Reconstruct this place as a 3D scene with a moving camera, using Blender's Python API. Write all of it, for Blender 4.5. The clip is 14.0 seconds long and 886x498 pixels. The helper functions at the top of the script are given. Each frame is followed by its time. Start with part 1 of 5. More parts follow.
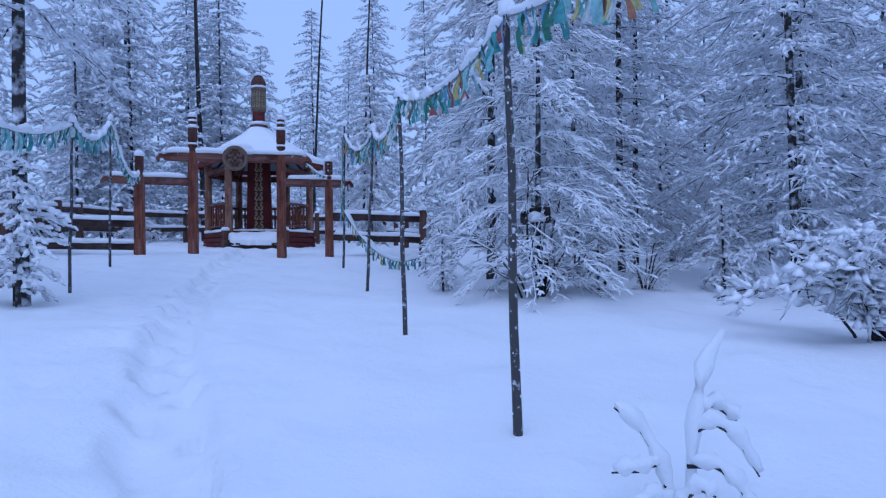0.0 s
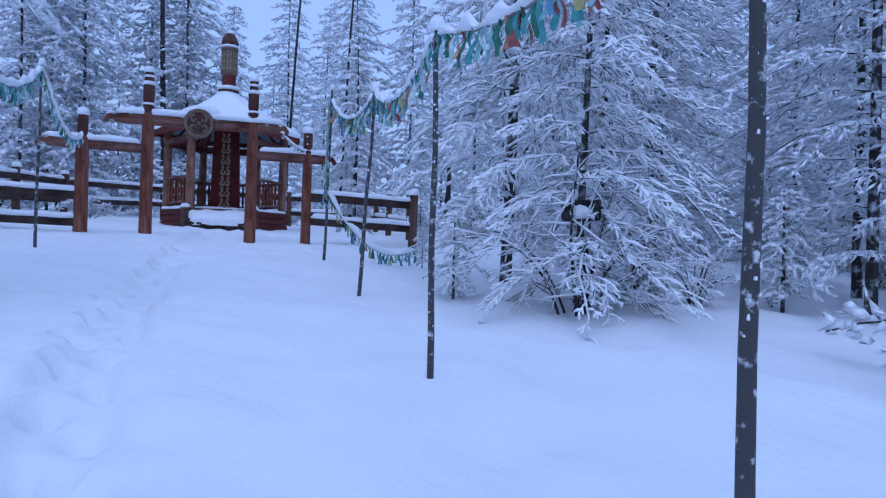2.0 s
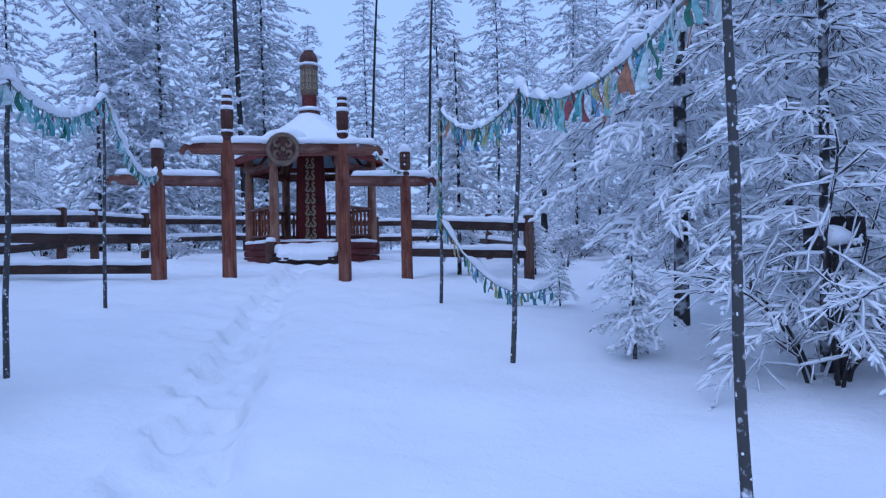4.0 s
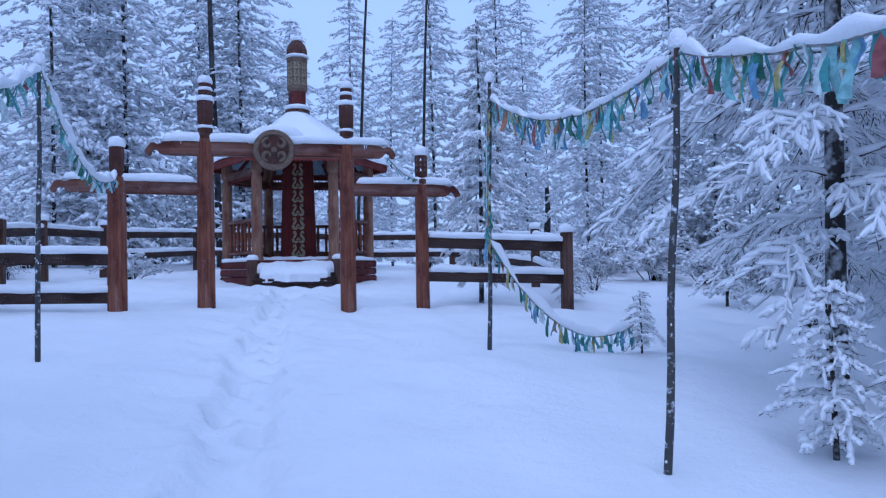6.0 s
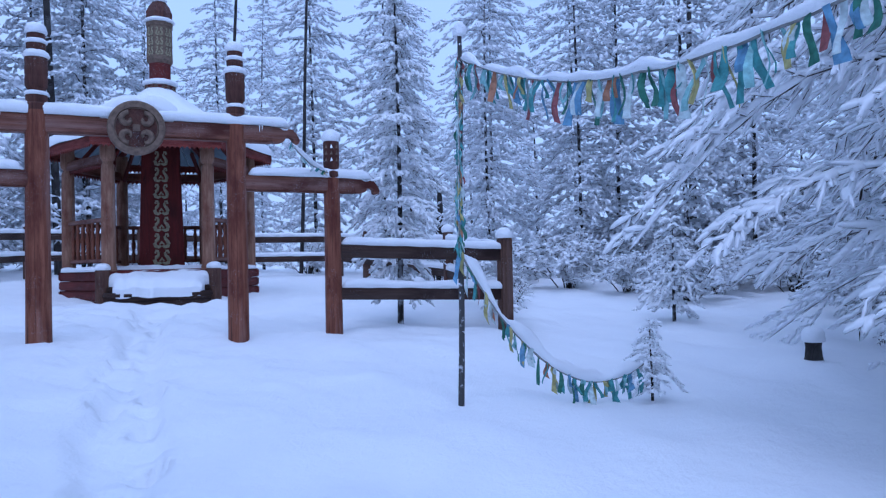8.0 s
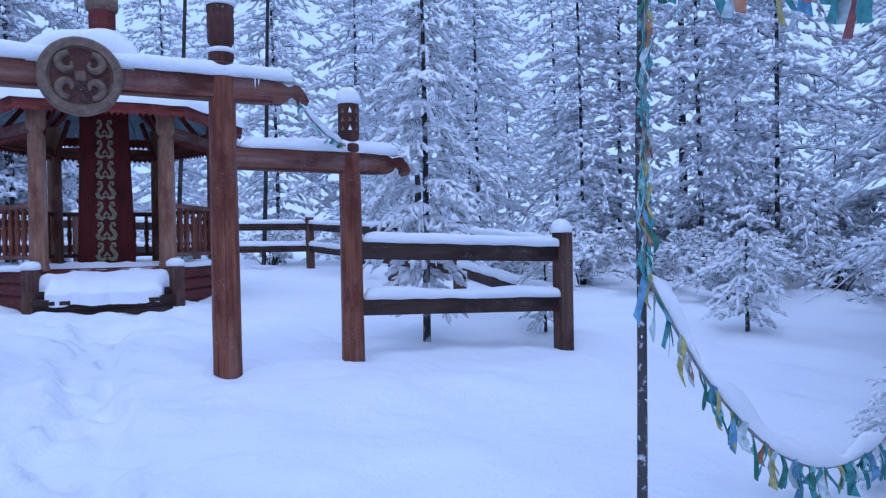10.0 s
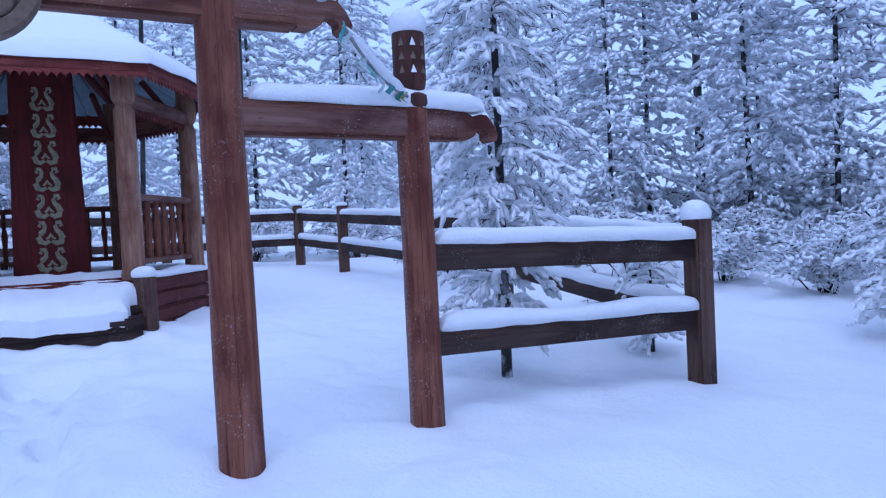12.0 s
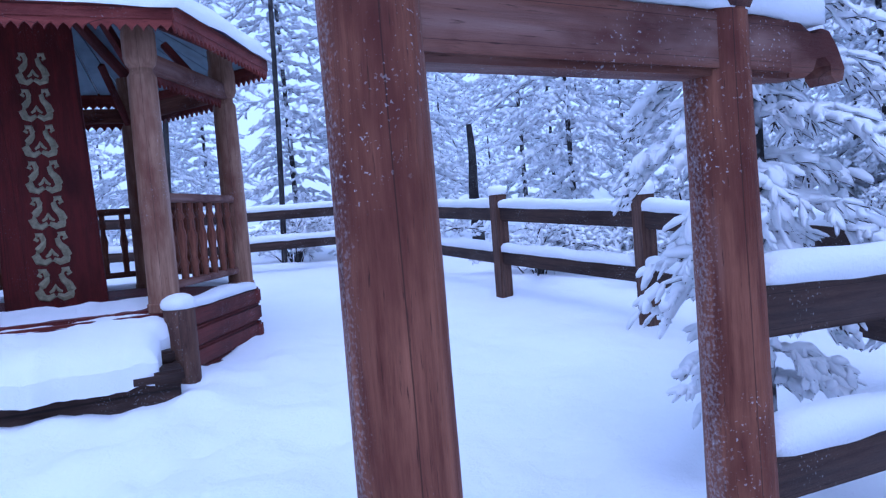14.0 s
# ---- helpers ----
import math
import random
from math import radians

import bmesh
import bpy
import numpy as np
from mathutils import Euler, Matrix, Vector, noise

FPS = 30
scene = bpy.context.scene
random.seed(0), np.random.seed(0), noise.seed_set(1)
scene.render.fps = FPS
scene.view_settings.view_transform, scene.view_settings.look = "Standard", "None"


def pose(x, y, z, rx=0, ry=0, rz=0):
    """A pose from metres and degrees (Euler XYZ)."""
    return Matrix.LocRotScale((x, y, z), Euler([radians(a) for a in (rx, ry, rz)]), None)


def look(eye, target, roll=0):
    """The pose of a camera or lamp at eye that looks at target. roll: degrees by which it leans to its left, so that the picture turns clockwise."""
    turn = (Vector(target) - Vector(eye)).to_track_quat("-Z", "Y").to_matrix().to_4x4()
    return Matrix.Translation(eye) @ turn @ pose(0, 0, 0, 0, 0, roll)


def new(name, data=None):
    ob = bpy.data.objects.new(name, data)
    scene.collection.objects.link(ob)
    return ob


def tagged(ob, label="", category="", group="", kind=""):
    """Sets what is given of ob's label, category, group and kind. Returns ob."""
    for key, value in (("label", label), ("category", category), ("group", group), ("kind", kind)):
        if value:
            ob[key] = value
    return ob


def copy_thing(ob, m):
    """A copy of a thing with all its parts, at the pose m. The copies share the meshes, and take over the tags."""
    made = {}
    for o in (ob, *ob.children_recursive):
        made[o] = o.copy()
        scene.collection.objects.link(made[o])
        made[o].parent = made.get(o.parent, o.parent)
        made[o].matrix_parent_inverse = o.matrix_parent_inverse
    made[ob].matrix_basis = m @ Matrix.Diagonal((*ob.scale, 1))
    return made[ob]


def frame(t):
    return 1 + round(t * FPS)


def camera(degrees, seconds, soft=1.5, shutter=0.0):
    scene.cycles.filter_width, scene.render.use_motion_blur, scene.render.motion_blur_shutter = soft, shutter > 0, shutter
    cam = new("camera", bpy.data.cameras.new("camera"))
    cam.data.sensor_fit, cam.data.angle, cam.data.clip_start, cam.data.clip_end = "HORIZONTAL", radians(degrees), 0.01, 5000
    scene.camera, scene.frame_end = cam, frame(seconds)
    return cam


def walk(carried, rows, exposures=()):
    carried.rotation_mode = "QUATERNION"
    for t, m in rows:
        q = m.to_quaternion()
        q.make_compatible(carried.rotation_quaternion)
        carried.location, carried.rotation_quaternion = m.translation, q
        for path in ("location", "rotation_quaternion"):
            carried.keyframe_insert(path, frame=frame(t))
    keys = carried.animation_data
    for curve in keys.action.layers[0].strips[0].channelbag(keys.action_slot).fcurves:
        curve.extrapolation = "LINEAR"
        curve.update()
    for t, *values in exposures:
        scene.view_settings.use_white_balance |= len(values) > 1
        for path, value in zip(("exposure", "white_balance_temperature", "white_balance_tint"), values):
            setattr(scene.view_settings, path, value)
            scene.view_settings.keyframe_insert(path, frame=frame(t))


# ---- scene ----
cam = camera(62.3, 14.0, soft=1.25)
EXPOSURES = [(0.0, -0.74, 4360.0, 22.0), (4.0, -0.57, 4400.0, 21.0), (7.0, -0.43, 4430.0, 20.0), (10.5, -0.27, 4420.0, 23.0), (13.0, -0.1, 4360.0, 25.0), (14.0, 0.09, 4310.0, 27.0)]
PATH = [
    (0, (-0.037, 0.079, 1.463), (-0.03, 2.079, 1.492), -0.7),
    (0.5, (-0.18, 0.645, 1.534), (-0.2, 2.645, 1.563), -0.7),
    (1, (-0.293, 1.256, 1.588), (-0.286, 3.255, 1.638), 0.1),
    (1.5, (-0.414, 1.823, 1.618), (-0.32, 3.82, 1.667), 1.4),
    (2, (-0.584, 2.379, 1.632), (-0.487, 4.377, 1.622), 1.9),
    (2.5, (-0.778, 2.929, 1.721), (-0.747, 4.928, 1.725), 1.2),
    (3, (-0.94, 3.463, 1.806), (-0.988, 5.462, 1.859), -0.2),
    (3.5, (-1.183, 4.044, 1.874), (-1.254, 6.043, 1.919), -0.7),
    (4, (-1.386, 4.574, 1.935), (-1.491, 6.572, 1.959), -1.2),
    (6.5, (-2.542, 7.381, 2.233), (-2.5, 9.379, 2.287), -0.8),
    (7, (-2.727, 7.87, 2.283), (-2.59, 9.864, 2.331), -0.7),
    (7.5, (-2.858, 8.463, 2.335), (-2.605, 10.446, 2.384), -1.0),
    (10, (-3.662, 11.439, 2.606), (-3.159, 13.375, 2.596), -1.2),
    (10.5, (-3.693, 12.065, 2.66), (-3.187, 13.999, 2.667), -1.4),
    (11, (-3.785, 12.713, 2.725), (-3.208, 14.628, 2.733), -2.0),
    (11.5, (-3.831, 13.304, 2.766), (-3.237, 15.213, 2.75), -2.5),
    (12, (-3.937, 13.92, 2.758), (-3.352, 15.832, 2.697), -3.0),
    (12.5, (-3.998, 14.515, 2.794), (-3.45, 16.437, 2.72), -3.6),
    (13, (-4.103, 15.122, 2.842), (-3.591, 17.054, 2.769), -4.3),
    (13.5, (-4.138, 15.725, 2.894), (-3.647, 17.662, 2.81), -4.6),
    (14, (-4.19, 16.292, 2.959), (-3.664, 18.219, 2.857), -4.7),
]
walk(cam, [(t, look(eye, target, roll)) for t, eye, target, roll in PATH], EXPOSURES)


# ---- world and light ----
world = bpy.data.worlds.new("overcast_sky")
scene.world = world
world.use_nodes = True
wn = world.node_tree
sky = wn.nodes.new("ShaderNodeTexSky")
sky.sky_type = "NISHITA"
sky.sun_disc = False
sky.sun_elevation = radians(62)
sky.sun_rotation = radians(190)
sky.air_density, sky.dust_density, sky.ozone_density = 1.0, 4.0, 0.5
wn.links.new(sky.outputs[0], wn.nodes["Background"].inputs[0])
wn.nodes["Background"].inputs[1].default_value = 0.05
# an even layer of thin cloud over the clear sky
cloud, both = wn.nodes.new("ShaderNodeBackground"), wn.nodes.new("ShaderNodeAddShader")
cloud.inputs[0].default_value, cloud.inputs[1].default_value = (0.875, 0.955, 0.985, 1), 0.80
wn.links.new(wn.nodes["Background"].outputs[0], both.inputs[0])
wn.links.new(cloud.outputs[0], both.inputs[1])
wn.links.new(both.outputs[0], wn.nodes["World Output"].inputs[0])
sun = new("sun", bpy.data.lights.new("sun", "SUN"))
sun.data.energy, sun.data.angle, sun.data.color = 0.5, radians(60), (1.0, 0.93, 0.86)
sun.matrix_world = look((-1.6, -9.3, 17.7), (0, 0, 0))


# ---- materials ----
def mix_rgb(nt, fac, a, b):
    n = nt.nodes.new("ShaderNodeMix")
    n.data_type = "RGBA"
    for sock, v in ((n.inputs[0], fac), (n.inputs[6], a), (n.inputs[7], b)):
        if isinstance(v, (tuple, float, int)):
            sock.default_value = (*v, 1) if isinstance(v, tuple) else v
        else:
            nt.links.new(v, sock)
    return n.outputs[2]


def noise_out(nt, scale, detail=4.0, rough=0.55, vec=None, out=0):
    n = nt.nodes.new("ShaderNodeTexNoise")
    n.inputs["Scale"].default_value, n.inputs["Detail"].default_value = scale, detail
    n.inputs["Roughness"].default_value = rough
    if vec is not None:
        nt.links.new(vec, n.inputs["Vector"])
    return n.outputs[out]


def ramp(nt, val, a, b):
    n = nt.nodes.new("ShaderNodeMapRange")
    n.inputs[1].default_value, n.inputs[2].default_value = a, b
    nt.links.new(val, n.inputs[0])
    return n.outputs[0]


def coords(nt, scale=(1, 1, 1)):
    t, m = nt.nodes.new("ShaderNodeTexCoord"), nt.nodes.new("ShaderNodeMapping")
    m.inputs["Scale"].default_value = scale
    nt.links.new(t.outputs["Object"], m.inputs["Vector"])
    return m.outputs[0]


def normal_z(nt):
    g, s = nt.nodes.new("ShaderNodeNewGeometry"), nt.nodes.new("ShaderNodeSeparateXYZ")
    nt.links.new(g.outputs["Normal"], s.inputs[0])
    return s.outputs[2]


def add(nt, a, b, op="ADD"):
    n = nt.nodes.new("ShaderNodeMath")
    n.operation = op
    for sock, v in zip(n.inputs, (a, b)):
        if isinstance(v, (float, int)):
            sock.default_value = v
        else:
            nt.links.new(v, sock)
    return n.outputs[0]


def start(name, rough=0.8):
    m = bpy.data.materials.new(name)
    m.use_nodes = True
    nt = m.node_tree
    p = nt.nodes["Principled BSDF"]
    p.inputs["Roughness"].default_value = rough
    p.inputs["Specular IOR Level"].default_value = 0.3
    return m, nt, p


def bump(nt, p, height, strength, dist=0.01):
    b = nt.nodes.new("ShaderNodeBump")
    b.inputs["Strength"].default_value, b.inputs["Distance"].default_value = strength, dist
    nt.links.new(height, b.inputs["Height"])
    nt.links.new(b.outputs[0], p.inputs["Normal"])


def snow_material(name, fine=60.0, strength=0.35):
    m, nt, p = start(name, 0.65)
    v = coords(nt)
    big, small = noise_out(nt, 1.3, 3, vec=v), noise_out(nt, fine, 5, 0.65, vec=v)
    nt.links.new(mix_rgb(nt, big, (0.80, 0.82, 0.86), (0.89, 0.90, 0.91)), p.inputs["Base Color"])
    mid = noise_out(nt, 9.0, 4, vec=v)
    bump(nt, p, add(nt, add(nt, mid, 2.0, "MULTIPLY"), small), strength, 0.02)
    return m


def wood_material(name, dark, light, frost=0.15, along=(9, 9, 0.6), rough=0.7, rime=False, wear=1.0):
    """Stained timber with grain, worn patches, dark drying cracks and flecks of frost; rime: hoar on the windward side."""
    m, nt, p = start(name, rough)
    v = coords(nt, along)
    tone = coords(nt, tuple(0.22 * x for x in along))
    grain = noise_out(nt, 3.0, 6, 0.7, vec=v)
    fine = noise_out(nt, 16.0, 4, 0.6, vec=v)
    worn = noise_out(nt, 2.6, 4, 0.6, vec=tone)
    blotch = noise_out(nt, 2.0, 4, 0.6, vec=coords(nt, tuple(2.2 if x > 1 else 0.8 for x in along)))
    c = mix_rgb(nt, ramp(nt, grain, 0.34, 0.66), dark, light)
    c = mix_rgb(nt, add(nt, ramp(nt, worn, 0.50, 0.66), wear, "MULTIPLY"), c, tuple(min(1, 0.55 * x + 0.45 * y) * 1.3 for x, y in zip(light, (sum(light) / 3,) * 3)))
    c = mix_rgb(nt, ramp(nt, blotch, 0.48, 0.68), c, (dark[0] * 0.72, dark[1] * 0.5, dark[2] * 0.5))
    c = mix_rgb(nt, ramp(nt, fine, 0.62, 0.72), c, tuple(x * 0.45 for x in dark))
    crack = noise_out(nt, 1.0, 0, 0.5, vec=coords(nt, tuple(x if x > 1 else 0.12 for x in along)))
    line = add(nt, add(nt, crack, -0.5), 0.0)
    line = add(nt, line, line, "MULTIPLY")
    c = mix_rgb(nt, add(nt, ramp(nt, line, 0.00008, 0.0), 0.75, "MULTIPLY"), c, tuple(x * 0.22 for x in dark))
    speck = noise_out(nt, 95.0, 2, 0.5, vec=coords(nt))
    where = noise_out(nt, 2.6, 2, vec=coords(nt))
    f = add(nt, ramp(nt, speck, 0.64, 0.70), ramp(nt, where, 0.50, 0.64), "MULTIPLY")
    f = add(nt, f, frost * 4, "MULTIPLY")
    if rime:
        g, s = nt.nodes.new("ShaderNodeNewGeometry"), nt.nodes.new("ShaderNodeSeparateXYZ")
        nt.links.new(g.outputs["Normal"], s.inputs[0])
        west = add(nt, add(nt, s.outputs[0], -1.0, "MULTIPLY"), add(nt, add(nt, speck, -0.5), 1.1, "MULTIPLY"))
        hoar = add(nt, ramp(nt, west, 0.90, 1.20), 0.22, "MULTIPLY")
        f = add(nt, f, hoar, "MAXIMUM")
    nt.links.new(mix_rgb(nt, f, c, (0.75, 0.78, 0.82)), p.inputs["Base Color"])
    bump(nt, p, add(nt, grain, fine), 0.5, 0.008)
    return m


def crown_material(name, twig, snow_from=-0.35, snow_to=0.2, amount=0.0, grain=7.0):
    """Twigs with snow lying on whatever faces up, bark showing beneath."""
    m, nt, p = start(name, 0.75)
    n = noise_out(nt, grain, 3, vec=coords(nt))
    up = add(nt, normal_z(nt), add(nt, add(nt, n, -0.5), 1.6, "MULTIPLY"))
    f = ramp(nt, add(nt, up, amount), snow_from, snow_to)
    nt.links.new(mix_rgb(nt, f, twig, (0.84, 0.86, 0.90)), p.inputs["Base Color"])
    return m


def plain_material(name, colour, rough=0.7, spread=0.25, scale=14.0):
    m, nt, p = start(name, rough)
    n = noise_out(nt, scale, 4, vec=coords(nt))
    nt.links.new(mix_rgb(nt, ramp(nt, n, 0.3, 0.7), tuple(c * (1 - spread) for c in colour), tuple(min(1, c * (1 + spread)) for c in colour)), p.inputs["Base Color"])
    bump(nt, p, n, 0.3, 0.006)
    return m


SNOW = snow_material("snow_field", 45, 0.45)
SNOWCAP = snow_material("snow_cap", 70, 0.45)
REDWOOD = wood_material("red_brown_timber", (0.105, 0.028, 0.015), (0.255, 0.100, 0.055), 0.14, rime=True)
REDBEAM = wood_material("red_brown_beam", (0.092, 0.029, 0.017), (0.205, 0.085, 0.052), 0.10, along=(0.6, 9, 9))
TOPWOOD = wood_material("dark_turned_timber", (0.045, 0.017, 0.012), (0.115, 0.045, 0.030), 0.12)
DARKRED = wood_material("dark_red_paint", (0.070, 0.007, 0.006), (0.125, 0.012, 0.009), 0.03, wear=0.0)
DARKPLANK = wood_material("dark_red_plank", (0.070, 0.010, 0.008), (0.15, 0.024, 0.017), 0.08, along=(0.6, 9, 9), wear=0.1)
COLUMN = wood_material("weathered_column", (0.17, 0.080, 0.046), (0.32, 0.185, 0.118), 0.12)
RAILWOOD = wood_material("weathered_fence_rail", (0.022, 0.011, 0.008), (0.072, 0.038, 0.026), 0.10, along=(0.6, 9, 9), wear=0.5)
FENCEPOST = wood_material("weathered_fence_post", (0.050, 0.023, 0.015), (0.135, 0.070, 0.046), 0.12, wear=0.6)
POLEWOOD = crown_material("frosted_pole_bark", (0.060, 0.058, 0.058), 0.12, 0.42, 0.0, 26.0)
BARK = wood_material("dark_bark", (0.014, 0.013, 0.014), (0.05, 0.044, 0.042), 0.18, along=(7, 7, 2))
FASCIA = wood_material("red_painted_fascia", (0.13, 0.022, 0.016), (0.24, 0.050, 0.036), 0.05, along=(0.6, 9, 9), wear=0.2)
CARVED = plain_material("carved_grey_wood", (0.15, 0.105, 0.075), 0.7, 0.35, 20)
GOLD = plain_material("worn_gilt_ornament", (0.30, 0.265, 0.16), 0.55, 0.3, 25)
# bluish light under the roof is put into this base colour
CEILBLUE = plain_material("blue_lit_boards", (0.20, 0.26, 0.30), 0.7, 0.15, 8)
ROPE = plain_material("rope", (0.25, 0.25, 0.24), 0.9)
LARCH = crown_material("frosted_larch", (0.050, 0.043, 0.042), -0.4, 0.2, 1.10)
HEAVY = crown_material("snow_laden_boughs", (0.055, 0.048, 0.040), -0.5, 0.05, 0.45)
SHRUB = crown_material("frosted_shrub", (0.055, 0.044, 0.042), -0.3, 0.25, 0.30)
FAR = crown_material("far_frosted_wood", (0.055, 0.049, 0.049), -0.4, 0.3, 0.62)
TWIGSNOW = plain_material("snow_on_twigs", (0.86, 0.875, 0.90), 0.7, 0.05, 5.0)
TWIGBARK = crown_material("frosted_twig_bark", (0.042, 0.034, 0.031), -0.1, 0.4, 0.1)
FROSTBARK = crown_material("frosted_bark", (0.030, 0.027, 0.026), -0.02, 0.45, 0.0)
RIBBONS = [plain_material("ribbon_" + n, c, 0.8, 0.3, 30) for n, c in (
    ("teal", (0.11, 0.29, 0.29)), ("green", (0.06, 0.17, 0.12)), ("blue", (0.16, 0.29, 0.43)), ("yellow", (0.40, 0.37, 0.15)),
    ("orange", (0.34, 0.17, 0.10)), ("red", (0.26, 0.09, 0.09)), ("pale", (0.52, 0.60, 0.60)), ("aqua", (0.27, 0.46, 0.46)))]


# ---- mesh helpers ----
def part(name, bm, material, parent=None, label=""):
    """Links a bmesh, or a (verts, faces) pair, as one mesh object."""
    me = bpy.data.meshes.new(name)
    if isinstance(bm, tuple):
        me.from_pydata(bm[0], [], bm[1])
    else:
        bm.to_mesh(me)
        bm.free()
    me.materials.append(material)
    ob = new(name, me)
    ob.parent = parent
    if label:
        tagged(ob, label)
    return ob


def smooth(ob, angle=0.9):
    ob.data.shade_smooth()
    ob.data.set_sharp_from_angle(angle=angle)
    return ob


def thing(name, m, label, category, group="", kind=""):
    ob = new(name)
    ob.matrix_world = m
    ob.empty_display_size = 0.2
    return tagged(ob, label, category, group, kind)


def box(bm, sx, sy, sz, m=Matrix(), bevel=0.0):
    vs = bmesh.ops.create_cube(bm, size=1, matrix=m @ Matrix.Diagonal((sx, sy, sz, 1)))["verts"]
    if bevel:
        es = list({e for v in vs for e in v.link_edges})
        bmesh.ops.bevel(bm, geom=es, offset=bevel, segments=2, affect="EDGES")


def lathe(bm, profile, seg=16, m=Matrix(), wob=0.0):
    """Turned shape from (radius, z) pairs, closed at both ends."""
    rings = []
    for k, (r, z) in enumerate(profile):
        rings.append([bm.verts.new(m @ Vector((r * (1 + wob * noise.noise(Vector((i * 0.9, z * 2.1, k * 0.3 + r * 9)))) * math.cos(2 * math.pi * i / seg),
                                               r * (1 + wob * noise.noise(Vector((i * 0.7, z * 1.7 + 5, r * 7)))) * math.sin(2 * math.pi * i / seg), z))) for i in range(seg)])
    for a, b in zip(rings, rings[1:]):
        for i in range(seg):
            bm.faces.new((a[i], a[(i + 1) % seg], b[(i + 1) % seg], b[i]))
    bm.faces.new(rings[0][::-1])
    bm.faces.new(rings[-1])


def tube(points, radii, sides=6):
    """Verts and faces of a bent tapered tube."""
    V, F = [], []
    pts = [Vector(p) for p in points]
    for i, p in enumerate(pts):
        d = (pts[min(i + 1, len(pts) - 1)] - pts[max(i - 1, 0)]).normalized()
        u = d.orthogonal().normalized() if abs(d.z) > 0.95 else d.cross(Vector((0, 0, 1))).normalized()
        w = d.cross(u)
        for k in range(sides):
            a = 2 * math.pi * k / sides
            V.append(p + radii[i] * (math.cos(a) * u + math.sin(a) * w))
    for i in range(len(pts) - 1):
        for k in range(sides):
            F.append((i * sides + k, i * sides + (k + 1) % sides, (i + 1) * sides + (k + 1) % sides, (i + 1) * sides + k))
    F.append(tuple(range(sides))[::-1])
    F.append(tuple(range((len(pts) - 1) * sides, len(pts) * sides)))
    return V, F


def join(*pairs):
    V, F = [], []
    for v, f in pairs:
        n = len(V)
        V.extend(v)
        F.extend(tuple(i + n for i in q) for q in f)
    return V, F


def snow_ridge(p0, p1, width, height, seed=0, step=0.06, over=0.28):
    """A lumpy ridge of snow lying along a beam from p0 to p1 (its bottom line)."""
    p0, p1 = Vector(p0), Vector(p1)
    d = p1 - p0
    n = max(6, int(d.length / step))
    side = d.cross(Vector((0, 0, 1))).normalized()
    V, F = [], []
    K = 11
    for i in range(n + 1):
        s = i / n
        e = min(1.0, min(s, 1 - s) * d.length / (height * 1.1)) if d.length > 0 else 1
        e = math.sqrt(max(0.0, 1 - (1 - e) ** 2)) * 0.97 + 0.03
        c = p0 + d * s
        h = height * (0.88 + 0.26 * noise.noise(Vector((s * d.length * 2.3, seed * 3.1, 0.5)))) * e
        for k in range(K):
            a = math.pi * k / (K - 1)
            x = math.cos(a)
            z = math.sin(a) ** 0.48
            w = width * 0.5 * (1 + 0.16 * noise.noise(Vector((s * d.length * 3.7, k * 0.4, seed + 4.0)))) * (0.55 + 0.45 * e)
            drop = -over * height * 0.35 * max(0, 0.5 + noise.noise(Vector((s * d.length * 4.0, x * 2, seed + 9.0)))) if k in (0, K - 1) else 0
            V.append(c + side * (x * w * (1.0 if k not in (0, K - 1) else 0.94)) + Vector((0, 0, z * h + drop)))
    for i in range(n):
        for k in range(K - 1):
            F.append((i * K + k, i * K + k + 1, (i + 1) * K + k + 1, (i + 1) * K + k))
        F.append((i * K + K - 1, i * K, (i + 1) * K, (i + 1) * K + K - 1))
    F.append(tuple(range(K))[::-1])
    F.append(tuple(n * K + k for k in range(K)))
    return V, F


def snow_dome(r, h, z, seed=0.0, seg=14):
    """A cap of snow on a post top."""
    V, F = [], []
    prof = [(0.98, -0.10), (1.08, 0.05), (1.10, 0.30), (1.02, 0.58), (0.82, 0.80), (0.50, 0.95), (0.16, 1.0)]
    for j, (a, b) in enumerate(prof):
        for i in range(seg):
            t = 2 * math.pi * i / seg
            k = 1 + 0.09 * noise.noise(Vector((math.cos(t) * 1.5 + seed, math.sin(t) * 1.5, b * 2)))
            V.append(Vector((a * r * k * math.cos(t), a * r * k * math.sin(t), z + b * h * k)))
    for j in range(len(prof) - 1):
        for i in range(seg):
            F.append((j * seg + i, j * seg + (i + 1) % seg, (j + 1) * seg + (i + 1) % seg, (j + 1) * seg + i))
    F.append(tuple(range(seg))[::-1])
    F.append(tuple((len(prof) - 1) * seg + i for i in range(seg)))
    return V, F


# ---- the ground ----
SLOPE_Y = (-60, -5, 0, 4.4, 7.4, 10.9, 14.5, 17.6, 19.3, 22, 26, 30, 60, 400)
SLOPE_Z = (-1.5, 0.0, 0.25, 0.58, 0.88, 1.10, 1.37, 1.59, 1.66, 1.80, 1.98, 2.15, 2.5, 3.0)
TRAIL = [(-0.6, -3.0), (-0.9, 1.5), (-1.32, 3.5), (-1.8, 4.7), (-2.25, 6.0), (-2.75, 7.6), (-3.5, 10.6), (-4.05, 13.0), (-4.45, 15.2), (-4.85, 17.2), (-5.1, 18.6), (-5.25, 20.2)]


